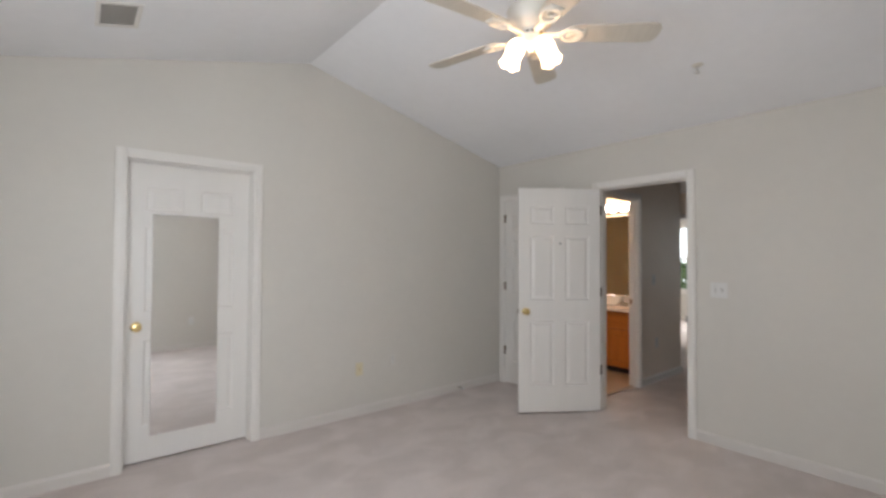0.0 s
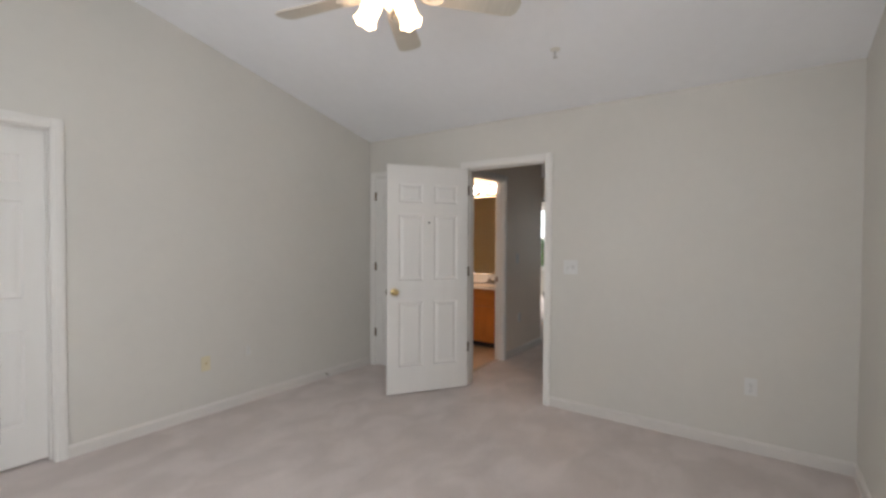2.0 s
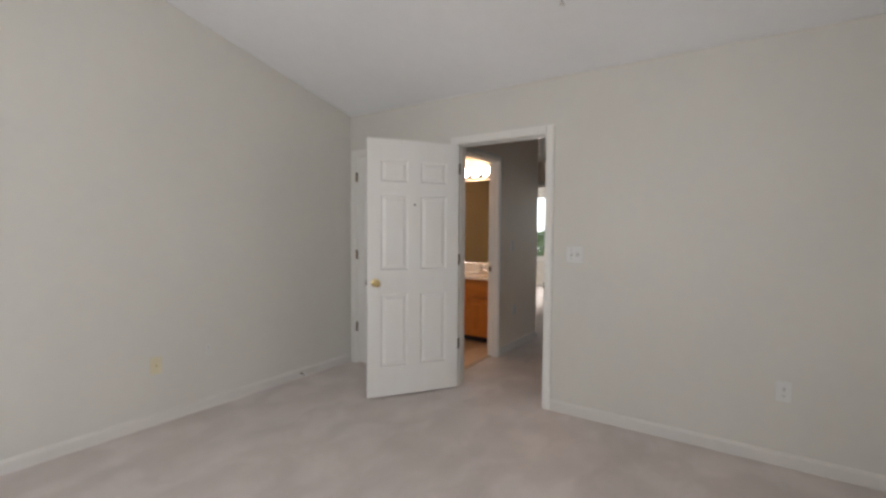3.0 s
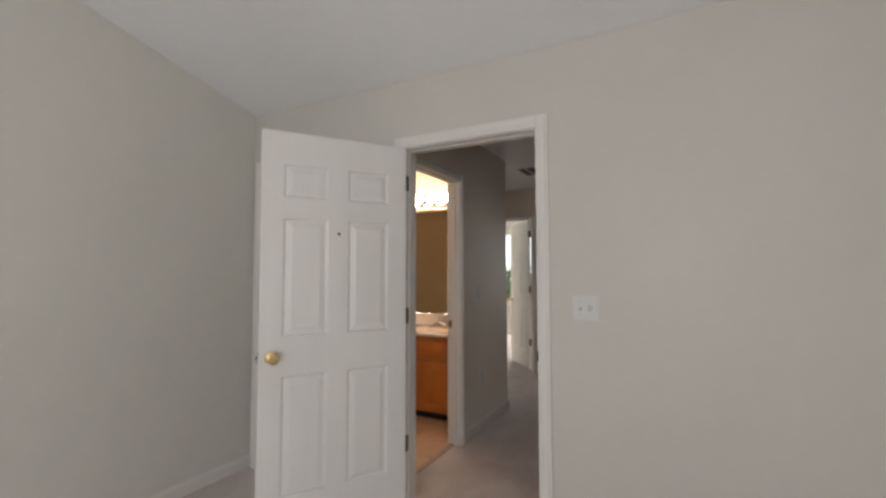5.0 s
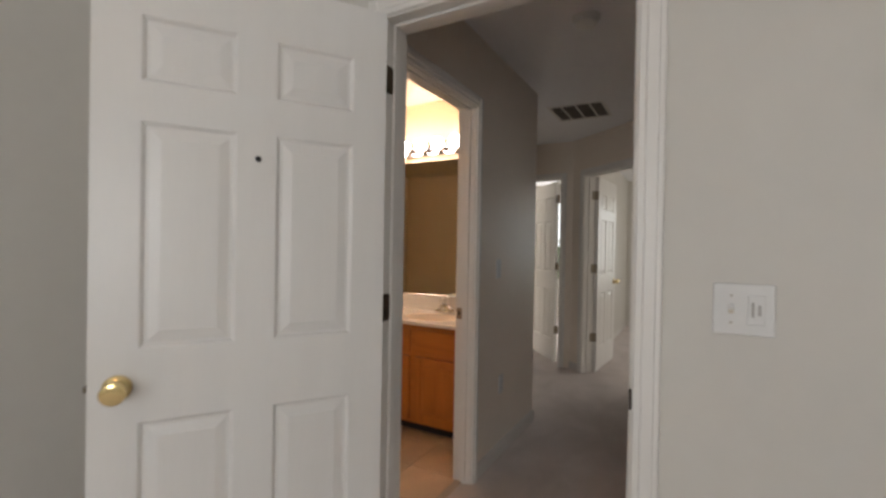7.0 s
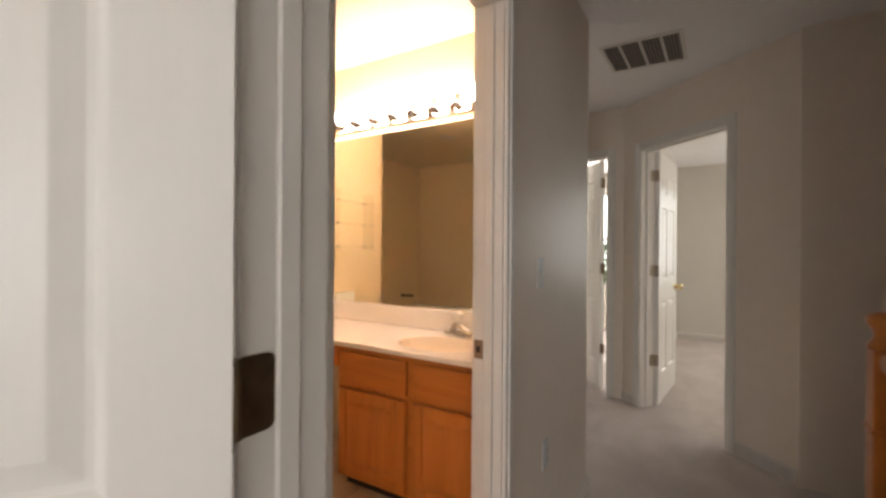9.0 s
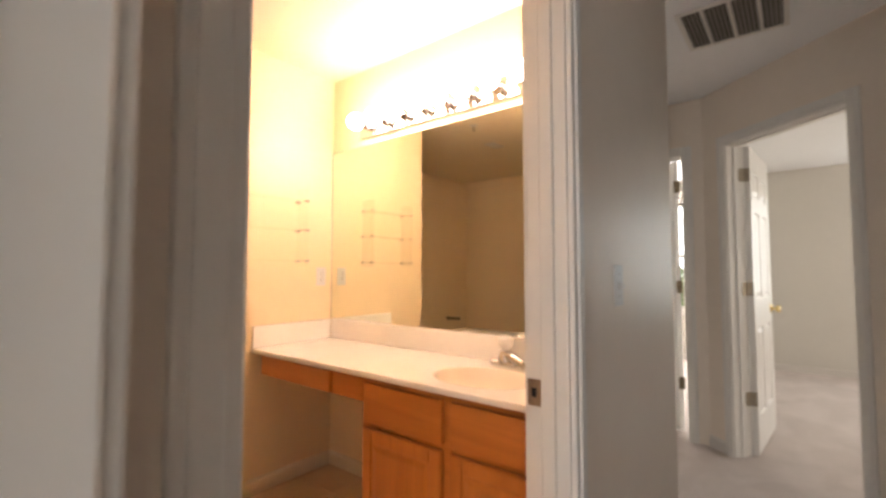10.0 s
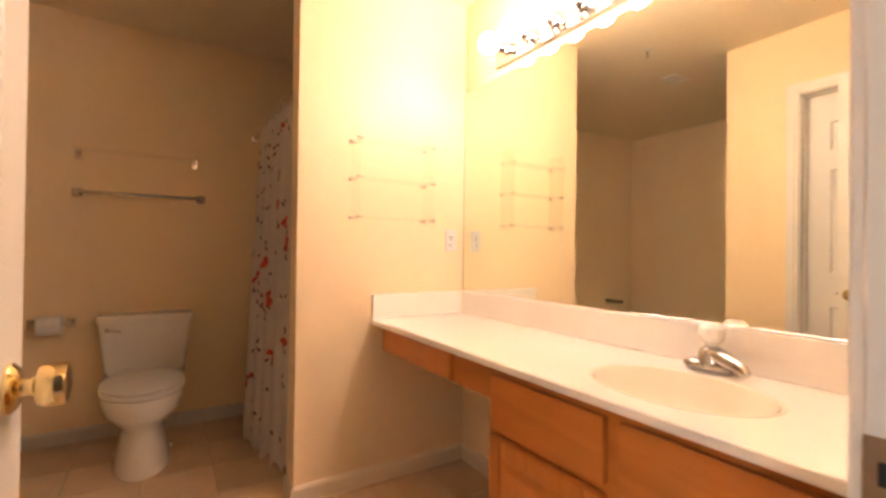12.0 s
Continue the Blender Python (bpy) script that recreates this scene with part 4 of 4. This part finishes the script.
FX = 5.232
vc = thing("vanity_cabinet", pose(0, 0, 0), "honey oak vanity cabinet with drawers and raised-panel doors", "cabinet")
bm = B()
box(bm, (FX + 0.02, 3.508, 0.075), (MX, 3.524, CT - 0.036))
box(bm, (FX + 0.02, BY + 0.002, 0.075), (MX, BY + 0.018, CT - 0.036))
box(bm, (FX + 0.02, BY + 0.018, 0.075), (MX, 3.508, 0.09))
part("body", bm, OAK_Z, vc)
bm = B()
for y0, y1, z0, z1 in ((3.484, 3.524, 0.075, CT - 0.036), (3.04, 3.084, 0.075, CT - 0.036), (BY + 0.002, 2.60, 0.075, CT - 0.036)):
    box(bm, (FX, y0, z0), (FX + 0.02, y1, z1), 0.001, 1)
for y0, y1 in ((3.084, 3.484), (2.60, 3.04)):
    for z0, z1 in ((0.075, 0.115), (0.535, 0.565), (0.715, CT - 0.036)):
        box(bm, (FX + 0.0005, y0, z0), (FX + 0.02, y1, z1))
part("face_frame", bm, OAK_Y, vc)
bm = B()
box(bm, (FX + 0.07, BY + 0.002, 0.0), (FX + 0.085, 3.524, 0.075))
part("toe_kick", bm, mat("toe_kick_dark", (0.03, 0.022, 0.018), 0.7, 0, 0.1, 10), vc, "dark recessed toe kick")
# black sheet standing in for the unlit cabinet inside, seen through the front gaps
bm = B()
box(bm, (FX + 0.0205, 2.60, 0.115), (FX + 0.024, 3.484, CT - 0.036))
part("dark_backing", bm, DARK, vc)
for y0, y1 in ((3.072, 3.500), (2.585, 3.030)):
    raised_front("drawer", vc, FX, y0, y1, 0.560, 0.722, False, "oak drawer front without handle")
    raised_front("cabinet_door", vc, FX, y0, y1, 0.100, 0.535, True, "oak raised-panel cabinet door")
va = thing("vanity_knee_drawer", pose(0, 0, 0), "honey oak apron drawer over the open knee space", "drawer unit")
bm = B()
box(bm, (FX, 3.526, 0.632), (FX + 0.02, 3.75, CT - 0.036), 0.001, 1)
box(bm, (FX, 4.31, 0.632), (FX + 0.02, S - 0.001, CT - 0.036), 0.001, 1)
box(bm, (FX, 3.75, 0.632), (FX + 0.02, 4.31, 0.65))
box(bm, (FX, 3.75, 0.728), (FX + 0.02, 4.31, CT - 0.036))
part("face_frame", bm, OAK_Y, va)
bm = B()
box(bm, (FX + 0.02, 3.526, 0.632), (MX, S - 0.001, 0.642))
part("drawer_bottom", bm, OAK_Y, va)
raised_front("drawer", va, FX, 3.735, 4.325, 0.640, 0.738, False, "narrow oak drawer front")

fa = thing("faucet", pose(5.632, 3.04, CT), "chrome sink faucet with a clear acrylic ball handle", "faucet")
bm = B()
box(bm, (-0.034, -0.066, 0), (0.032, 0.066, 0.030), 0.013, 4)
part("base", bm, FAUCET, fa, "", True)
bm = B()
lathe(bm, [(0.036, 0.012), (0.035, 0.040), (0.029, 0.062), (0.018, 0.070)])
part("body", bm, FAUCET, fa, "", True)
bm = B()
sweep(bm, [(0.0, 0, 0.046), (-0.035, 0, 0.046), (-0.075, 0, 0.038), (-0.108, 0, 0.029), (-0.122, 0, 0.020)], [0.026, 0.023, 0.019, 0.016, 0.012], 14)
bm.transform(Matrix.Rotation(radians(66), 4, "Z"))
part("spout", bm, FAUCET, fa, "", True)
bm = B()
lathe(bm, [(0.010, 0.068), (0.014, 0.074), (0.028, 0.086), (0.035, 0.103), (0.033, 0.120), (0.020, 0.133), (0.002, 0.135)], seg=14)
part("handle", bm, FROST, fa, "clear faceted acrylic ball handle", False)

vm = thing("vanity_mirror", pose(MX, (BY + S) / 2, 1.44), "wide frameless wall mirror above the vanity", "mirror")
bm = B()
box(bm, (-0.006, -(S - BY) / 2 + 0.006, -0.533), (-0.001, (S - BY) / 2 - 0.002, 0.526), 0.001, 1)
part("mirror_glass", bm, MIRROR, vm, "silvered mirror glass")
bm = B()
box(bm, (-0.010, -(S - BY) / 2 + 0.006, -0.538), (-0.0, (S - BY) / 2 - 0.002, -0.531), 0.001, 1)
part("channel", bm, CHROME, vm, "thin metal mirror channel")
# tan strips paint in the dark line of shade and reflection round the mirror edge
bm = B()
box(bm, (-0.0075, (S - BY) / 2 - 0.006, -0.533), (-0.0008, (S - BY) / 2 - 0.001, 0.526))
part("edge_shade_line", bm, PIN, vm, "brown strip for the shade and reflection at the glass edge")
bm = B()
box(bm, (-0.0072, -(S - BY) / 2 + 0.006, 0.5255), (-0.0008, (S - BY) / 2 - 0.006, 0.5285))
part("edge_shade_line", bm, PIN, vm, "brown strip for the shade and reflection at the glass edge")

lb = thing("vanity_light", pose(MX, 3.478, 2.062), "chrome vanity light bar with eight lit globe bulbs", "vanity light")
bm = B()
box(bm, (-0.025, -0.608, -0.055), (0, 0.608, 0.055), 0.006, 2)
part("bar", bm, CHROME, lb, "mirror-polished chrome bar")
sock = bulb = None
for k in range(8):
    y = 0.533 - 0.1523 * k
    if sock is None:
        bm = B()
        lathe(bm, [(0.036, -0.029), (0.036, -0.034), (0.026, -0.040), (0.023, -0.052), (0.026, -0.068), (0.036, -0.086), (0.034, -0.088), (0.012, -0.080)][::-1], (0, 0, 0), "X", 24)
        sock = o1 = part("socket", bm, CHROME, lb, "chrome lamp socket", True)
        bm = B()
        lathe(bm, [(0.013, -0.078), (0.020, -0.082), (0.034, -0.090), (0.044, -0.103), (0.0475, -0.121), (0.044, -0.141), (0.033, -0.157), (0.018, -0.166), (0.003, -0.169)][::-1], (0, 0, 0), "X", 24)
        bulb = o2 = part("bulb", bm, BULB, lb, "lit frosted globe bulb", True)
    else:
        o1, o2 = new("socket", sock.data), new("bulb", bulb.data)
        tagged(o1, "chrome lamp socket")
        tagged(o2, "lit frosted globe bulb")
        o1.parent = o2.parent = lb
    o1.location = o2.location = (0.004, y, 0.012)

sh = thing("acrylic_shelf", pose(5.06, S, 1.25), "clear acrylic three-tier wall rack above the vanity", "shelf")
for x in (0.0, 0.38):
    bm = B()
    box(bm, (x - 0.0025, -0.118, -0.015), (x + 0.0025, -0.002, 0.44), 0.0012, 1)
    o = part("side_panel", bm, UPRIGHT, sh, "clear acrylic side panel")
    o.visible_shadow = False
for z in (0.012, 0.19, 0.365):
    bm = B()
    box(bm, (0.003, -0.114, z - 0.0025), (0.377, -0.004, z + 0.0025), 0.0012, 1)
    o = part("shelf_board", bm, ACRYL, sh, "clear acrylic shelf board")
    o.visible_shadow = False
    for x, way in ((0.0, -1), (0.38, 1)):
        for y in (-0.014, -0.108):
            bm = B()
            cyl(bm, (x - way * 0.016, y, z), (x + way * 0.008, y, z), 0.0055, seg=10)
            cyl(bm, (x + way * 0.004, y, z), (x + way * 0.013, y, z), 0.0095, 0.008, 12)
            part("bracket_pin", bm, PIN, sh, "tan shelf pin", True)


def loft(bm, rings, seg=36, power=2.0):
    """Joins superellipses (cx, cy, z, rx, ry)."""
    out = []
    for cx, cy, z, rx, ry in rings:
        ring = []
        for k in range(seg):
            t = 2 * math.pi * k / seg
            c, s = math.cos(t), math.sin(t)
            ring.append(bm.verts.new((cx + rx * math.copysign(abs(c) ** (2 / power), c), cy + ry * math.copysign(abs(s) ** (2 / power), s), z)))
        out.append(ring)
    for lo, hi in zip(out, out[1:]):
        for k in range(seg):
            bm.faces.new((lo[k], lo[(k + 1) % seg], hi[(k + 1) % seg], hi[k]))
    bm.faces.new(list(reversed(out[0])))
    bm.faces.new(out[-1])
    return bm


to = thing("toilet", pose(4.245, NB, 0), "white porcelain toilet with closed lid against the back wall", "toilet")
bm = B()
loft(bm, [(0, -0.43, 0, 0.126, 0.268), (0, -0.43, 0.015, 0.125, 0.266), (0, -0.43, 0.06, 0.117, 0.256), (0, -0.43, 0.13, 0.107, 0.245), (0, -0.43, 0.19, 0.100, 0.236), (0, -0.435, 0.225, 0.106, 0.240), (0, -0.455, 0.262, 0.140, 0.255), (0, -0.478, 0.30, 0.168, 0.265), (0, -0.485, 0.36, 0.182, 0.268), (0, -0.485, 0.385, 0.182, 0.266), (0, -0.485, 0.39, 0.17, 0.25)])
part("bowl", bm, PORCELAIN, to, "", True)
bm = B()
loft(bm, [(0, -0.14, 0.30, 0.13, 0.10), (0, -0.13, 0.385, 0.20, 0.115), (0, -0.13, 0.395, 0.20, 0.115)], power=4)
part("tank_shelf", bm, PORCELAIN, to, "", True)
bm = B()
loft(bm, [(0, -0.488, 0.392, 0.183, 0.258), (0, -0.488, 0.405, 0.187, 0.262), (0, -0.488, 0.412, 0.183, 0.258)])
part("seat", bm, PLASTIC, to, "", True)
bm = B()
loft(bm, [(0, -0.482, 0.415, 0.179, 0.252), (0, -0.482, 0.425, 0.185, 0.258), (0, -0.482, 0.434, 0.175, 0.246), (0, -0.482, 0.438, 0.10, 0.15)])
part("lid", bm, PLASTIC, to, "white closed toilet lid", True)
bm = B()
loft(bm, [(0, -0.115, 0.395, 0.185, 0.085), (0, -0.113, 0.43, 0.20, 0.092), (0, -0.108, 0.69, 0.228, 0.100)], power=5)
tank = part("tank", bm, PORCELAIN, to, "", True)
bm = B()
loft(bm, [(0, -0.108, 0.69, 0.236, 0.106), (0, -0.108, 0.715, 0.238, 0.107), (0, -0.108, 0.728, 0.23, 0.10)], power=5)
part("tank_lid", bm, PORCELAIN, to, "", True)
for x in (-0.078, 0.078):
    bm = B()
    lathe(bm, [(0.011, 0.405), (0.013, 0.412), (0.013, 0.434), (0.008, 0.440)], (x, -0.236, 0), "Z", 12)
    part("seat_hinge", bm, PLASTIC, to, "white plastic hinge cap", True)
for x in (-0.122, 0.122):
    bm = B()
    lathe(bm, [(0.014, 0.028), (0.014, 0.040), (0.009, 0.048), (0.002, 0.050)], (x, -0.40, 0), "Z", 12)
    part("bolt_cap", bm, PORCELAIN, to, "", True)
bm = B()
cyl(bm, (-0.18, -0.205, 0.655), (-0.18, -0.222, 0.655), 0.014, 0.012, 14)
sweep(bm, [(-0.18, -0.222, 0.655), (-0.15, -0.226, 0.652), (-0.115, -0.226, 0.645)], [0.007, 0.006, 0.008], 10)
part("flush_lever", bm, CHROME, tank, "chrome flush lever", True)

tb = thing("towel_bar", pose(4.21, NB, 1.425), "chrome towel bar above the toilet", "towel bar")
bm = B()
box(bm, (-0.30, -0.068, -0.009), (0.30, -0.052, 0.009), 0.002, 1)
part("bar", bm, CHROME, tb)
for x in (-0.31, 0.31):
    bm = B()
    box(bm, (x - 0.025, -0.01, -0.025), (x + 0.025, 0, 0.025), 0.003)
    box(bm, (x - 0.013, -0.075, -0.016), (x + 0.013, -0.008, 0.016), 0.003)
    part("post", bm, CHROME, tb, "square chrome post")
gs = thing("glass_shelf", pose(4.19, NB, 1.66), "clear glass shelf on chrome brackets above the toilet", "shelf")
bm = B()
box(bm, (-0.31, -0.13, 0.0), (0.31, -0.004, 0.006), 0.002, 1)
o = part("shelf_board", bm, ACRYL, gs, "clear glass shelf board")
o.visible_shadow = False
for x in (-0.29, 0.29):
    bm = B()
    box(bm, (x - 0.016, -0.012, -0.045), (x + 0.016, 0, 0.012), 0.003)
    box(bm, (x - 0.01, -0.07, -0.012), (x + 0.01, -0.01, -0.001), 0.003)
    part("bracket", bm, CHROME, gs, "chrome bracket")
tp = thing("toilet_paper_holder", pose(3.80, NB, 0.685), "chrome paper holder with a roll of white paper", "paper holder")
for x in (-0.085, 0.085):
    bm = B()
    box(bm, (x - 0.02, -0.008, -0.025), (x + 0.02, 0, 0.025), 0.003)
    box(bm, (x - 0.008, -0.07, -0.012), (x + 0.008, -0.006, 0.012), 0.003)
    part("post", bm, CHROME, tp, "chrome post")
bm = B()
lathe(bm, [(0.020, -0.052), (0.052, -0.052), (0.054, -0.05), (0.054, 0.05), (0.052, 0.052), (0.020, 0.052)], (0, -0.06, -0.005), "X", 28)
part("paper_roll", bm, PAPER, tp, "white roll of paper", True)
bm = B()
cyl(bm, (-0.08, -0.06, 0), (0.08, -0.06, 0), 0.009, seg=12)
part("roller", bm, CHROME, tp)


def curtain_x(y, z):
    low = (1.85 - z) / 1.8
    fold = 0.020 * math.sin((y - 4.58) * 46) + 0.008 * math.sin((y - 4.58) * 91 + 1.0)
    return 4.838 - (y - 4.5) * (0.05 + 0.11 * low) + fold * (0.5 + 0.5 * low)


sc = thing("shower_curtain", pose(0, 0, 0), "white shower curtain with red flower print, drawn partly open", "shower curtain")
ny, nz = 90, 26
bm = B()
grid = [[bm.verts.new((curtain_x(4.59 + 0.61 * i / ny, 0.05 + 1.77 * j / nz), 4.59 + 0.61 * i / ny, 0.05 + 1.77 * j / nz + (0.02 * math.sin(i * 0.7) if j == 0 else 0))) for i in range(ny + 1)] for j in range(nz + 1)]
for j in range(nz):
    for i in range(ny):
        bm.faces.new((grid[j][i], grid[j][i + 1], grid[j + 1][i + 1], grid[j + 1][i]))
bmesh.ops.solidify(bm, geom=bm.faces[:], thickness=0.0015)
part("cloth", bm, CLOTH, sc, "", True)
rng = random.Random(5)


def print_patch(bm, cy, cz, ry, rz, turn):
    """A small printed shape that follows the folds of the cloth."""
    ring = []
    for k in range(10):
        t = 2 * math.pi * k / 10
        w = 1 + 0.25 * math.sin(3 * t + cy * 40)
        a, b = ry * w * math.cos(t), rz * w * math.sin(t)
        y, z = cy + a * math.cos(turn) - b * math.sin(turn), cz + a * math.sin(turn) + b * math.cos(turn)
        ring.append((curtain_x(y, z) - 0.004, y, z))
    mid = bm.verts.new((curtain_x(cy, cz) - 0.004, cy, cz))
    vs = [bm.verts.new(p) for p in ring]
    for k in range(10):
        bm.faces.new((mid, vs[k], vs[(k + 1) % 10]))


red, stem = B(), B()
for n in range(34):
    cy, cz = rng.uniform(4.62, 5.17), 0.14 + 1.62 * n / 34
    for k in range(rng.randint(2, 4) if n % 2 else 0):
        print_patch(red, min(5.2, max(4.62, cy + rng.uniform(-0.02, 0.02))), cz + rng.uniform(-0.03, 0.03), rng.uniform(0.010, 0.017), rng.uniform(0.014, 0.026), rng.uniform(0, 3))
    for k in range(4):
        print_patch(stem, min(5.2, max(4.62, cy + rng.uniform(-0.10, 0.10))), cz + rng.uniform(-0.12, 0.12) * (1 if 0.2 < cz < 1.7 else 0.3), 0.006, rng.uniform(0.010, 0.018), rng.uniform(-0.9, 0.9))
tagged(part("flower_print", red, RED, sc, "red printed flowers"), kind="stuff")
tagged(part("stem_print", stem, STEM, sc, "dark brown printed stems and leaves"), kind="stuff")
for k in range(7):
    y = 4.62 + 0.092 * k
    bm = B()
    sweep(bm, [(4.826 + 0.022 * math.cos(t), y, 1.842 + 0.03 * math.sin(t)) for t in [2 * math.pi * j / 14 for j in range(15)]], 0.002, 6)
    part("curtain_ring", bm, CHROME, sc, "metal curtain ring")
cr = thing("curtain_rod", pose(4.838, ST, 1.862), "chrome shower curtain rod across the alcove", "curtain rod")
bm = B()
cyl(bm, (0, 0.004, 0), (0, NB - ST - 0.004, 0), 0.0125, seg=16)
part("rod", bm, CHROME, cr, "", True)
for y in (0.0, NB - ST - 0.012):
    bm = B()
    cyl(bm, (0, y, 0), (0, y + 0.012, 0), 0.020, seg=20)
    part("flange", bm, CHROME, cr, "round chrome flange", True)

bt = thing("bathtub", pose(2.42, 3.86, 0), "white alcove bathtub at the end of the bathroom", "bathtub")
bm = B()
L, Wd = NB - 3.86, 0.80
loft(bm, [(Wd / 2, L / 2, 0.0, Wd / 2, L / 2 - 0.002), (Wd / 2, L / 2, 0.40, Wd / 2, L / 2 - 0.002), (Wd / 2, L / 2, 0.43, Wd / 2 - 0.01, L / 2 - 0.01), (Wd / 2, L / 2, 0.425, Wd / 2 - 0.09, L / 2 - 0.12), (Wd / 2, L / 2, 0.20, Wd / 2 - 0.13, L / 2 - 0.2), (Wd / 2, L / 2, 0.10, Wd / 2 - 0.2, L / 2 - 0.3)], 48, 9)
part("tub", bm, PORCELAIN, bt, "", True)
bm = B()
sweep(bm, [(0.20, L - 0.03, 0.565), (0.30, L - 0.04, 0.575), (0.42, L - 0.04, 0.59), (0.48, L - 0.035, 0.605)], [0.016, 0.018, 0.017, 0.012], 12)
cyl(bm, (0.22, L - 0.002, 0.567), (0.22, L - 0.035, 0.567), 0.02, seg=14)
cyl(bm, (0.42, L - 0.002, 0.59), (0.42, L - 0.04, 0.59), 0.02, seg=14)
part("grab_handle", bm, BRONZE, bt, "dark metal grab handle above the tub", True)
vent("bath_vent", pose(3.82, 4.30, BC - 0.002, 180, 0, 0), 0.19, 0.11, 5, "small white exhaust vent on the bathroom ceiling", TRIM, FANW)

# ---- hall things ----
st = thing("stair_railing", pose(5.615, 1.352, 0), "honey oak stair railing with newel post and balusters", "railing")
bm = B()
box(bm, (-0.045, -0.045, 0), (0.045, 0.045, 0.92), 0.006, 2)
box(bm, (-0.052, -0.052, 0.64), (0.052, 0.052, 0.655), 0.004, 1)
newel = part("newel_post", bm, OAK_Z, st, "square oak newel post")
bm = B()
lathe(bm, [(0.05, 0.92), (0.055, 0.93), (0.045, 0.945), (0.036, 0.965), (0.04, 0.985), (0.052, 1.0), (0.056, 1.02), (0.05, 1.035), (0.03, 1.045), (0.003, 1.048)])
part("finial", bm, OAK_Z, newel, "turned oak cap", True)
bm = B()
prof = [(-0.03, 0.86), (0.03, 0.86), (0.034, 0.885), (0.026, 0.91), (0, 0.918), (-0.026, 0.91), (-0.034, 0.885)]
prism(bm, [(-0.045, y, z) for y, z in prof], (-1.598, 0, 0))
part("handrail", bm, OAK_X, st)
first = None
for k in range(13):
    if first is None:
        bm = B()
        lathe(bm, [(0.017, 0.0), (0.017, 0.22), (0.011, 0.24), (0.016, 0.28), (0.013, 0.5), (0.010, 0.78), (0.012, 0.865)], (0, 0, 0), "Z", 14)
        first = ob = part("baluster", bm, OAK_Z, st, "", True)
    else:
        ob = new("baluster", first.data)
        ob.parent = st
    ob.location = (-0.14 - 0.118 * k, 0, 0)

# ---- outside ----
bm = B()
box(bm, (-900, -900, -3.3), (900, 900, -3.05))
setting("ground", bm, GRASS, "green lawn around the house", "ground")


def tree(x, y, h, spread, seed):
    r = random.Random(seed)
    t = thing("tree", pose(x, y, -3.05), "leafy green garden tree outside the window", "tree", "trees outside")
    bm = B()
    sweep(bm, [(0, 0, 0), (0.05, 0.02, h * 0.3), (0.0, 0.08, h * 0.6), (0.05, 0.0, h * 0.9)], [0.16, 0.12, 0.08, 0.03], 10)
    for k in range(9):
        a, z = k * 2.4, h * (0.3 + 0.06 * k)
        e = spread * (0.9 - 0.05 * k)
        sweep(bm, [(0.02, 0.03, z), (e * 0.5 * math.cos(a), e * 0.5 * math.sin(a), z + h * 0.1), (e * math.cos(a), e * math.sin(a), z + h * 0.16)], [0.05, 0.03, 0.01], 6)
    part("trunk", bm, BARK, t, "", True)
    bm = B()
    for k in range(2600):
        u, a, q = r.random() ** 0.5, r.uniform(0, 6.283), r.uniform(-1, 1)
        lump = 0.75 + 0.25 * math.sin(3 * a + seed) * math.cos(4 * q)
        rad = spread * u * lump * math.sqrt(max(0.05, 1 - q * q))
        c = Vector((rad * math.cos(a), rad * math.sin(a), h * 0.66 + q * h * 0.36))
        m = Matrix.Translation(c) @ Euler((r.uniform(0, 6), r.uniform(0, 6), r.uniform(0, 6))).to_matrix().to_4x4()
        s = r.uniform(0.06, 0.12)
        vs = [bm.verts.new(m @ Vector(p)) for p in ((-s, 0, 0), (0, -s * 0.5, 0.01), (s, 0, 0), (0, s * 0.5, 0.01))]
        bm.faces.new(vs)
    part("crown", bm, LEAF, t, "uneven crown of small green leaves")


for x, y, h, sp, sd0 in ((16.5, 5.4, 4.2, 1.8, 1), (18.5, 7.0, 4.3, 2.0, 2), (17.6, 3.9, 4.1, 1.7, 3), (20.5, 9.0, 4.4, 2.2, 4), (21.0, 5.6, 4.4, 2.1, 5)):
    tree(x, y, h, sp, sd0)

bm = B()
box(bm, (85, -120, -6), (85.5, 160, 90))
SKYGLOW = glow("bright_hazy_sky", (0.93, 0.97, 1.0), 2.2)
setting("backdrop", bm, SKYGLOW, "bright hazy white sky far beyond the trees", "sky")

# bathroom floor tiles
first = None
step, gap = 0.305, 0.004
for i in range(12):
    for j in range(11):
        x0, y0 = 2.42 + i * step, BY + j * step
        if x0 > MX - 0.02 or y0 > NB - 0.02 or (x0 + step < 3.98 and y0 + step < 3.86):
            continue
        if first is None:
            bm = B()
            box(bm, (0, 0, -0.006), (step - gap, step - gap, 0.0), 0.0015, 1)
            first = ob = part("tile", bm, TILE, bath_floor)
        else:
            ob = new("tile", first.data)
            ob.parent = bath_floor
        ob.location = (x0, y0, 0)
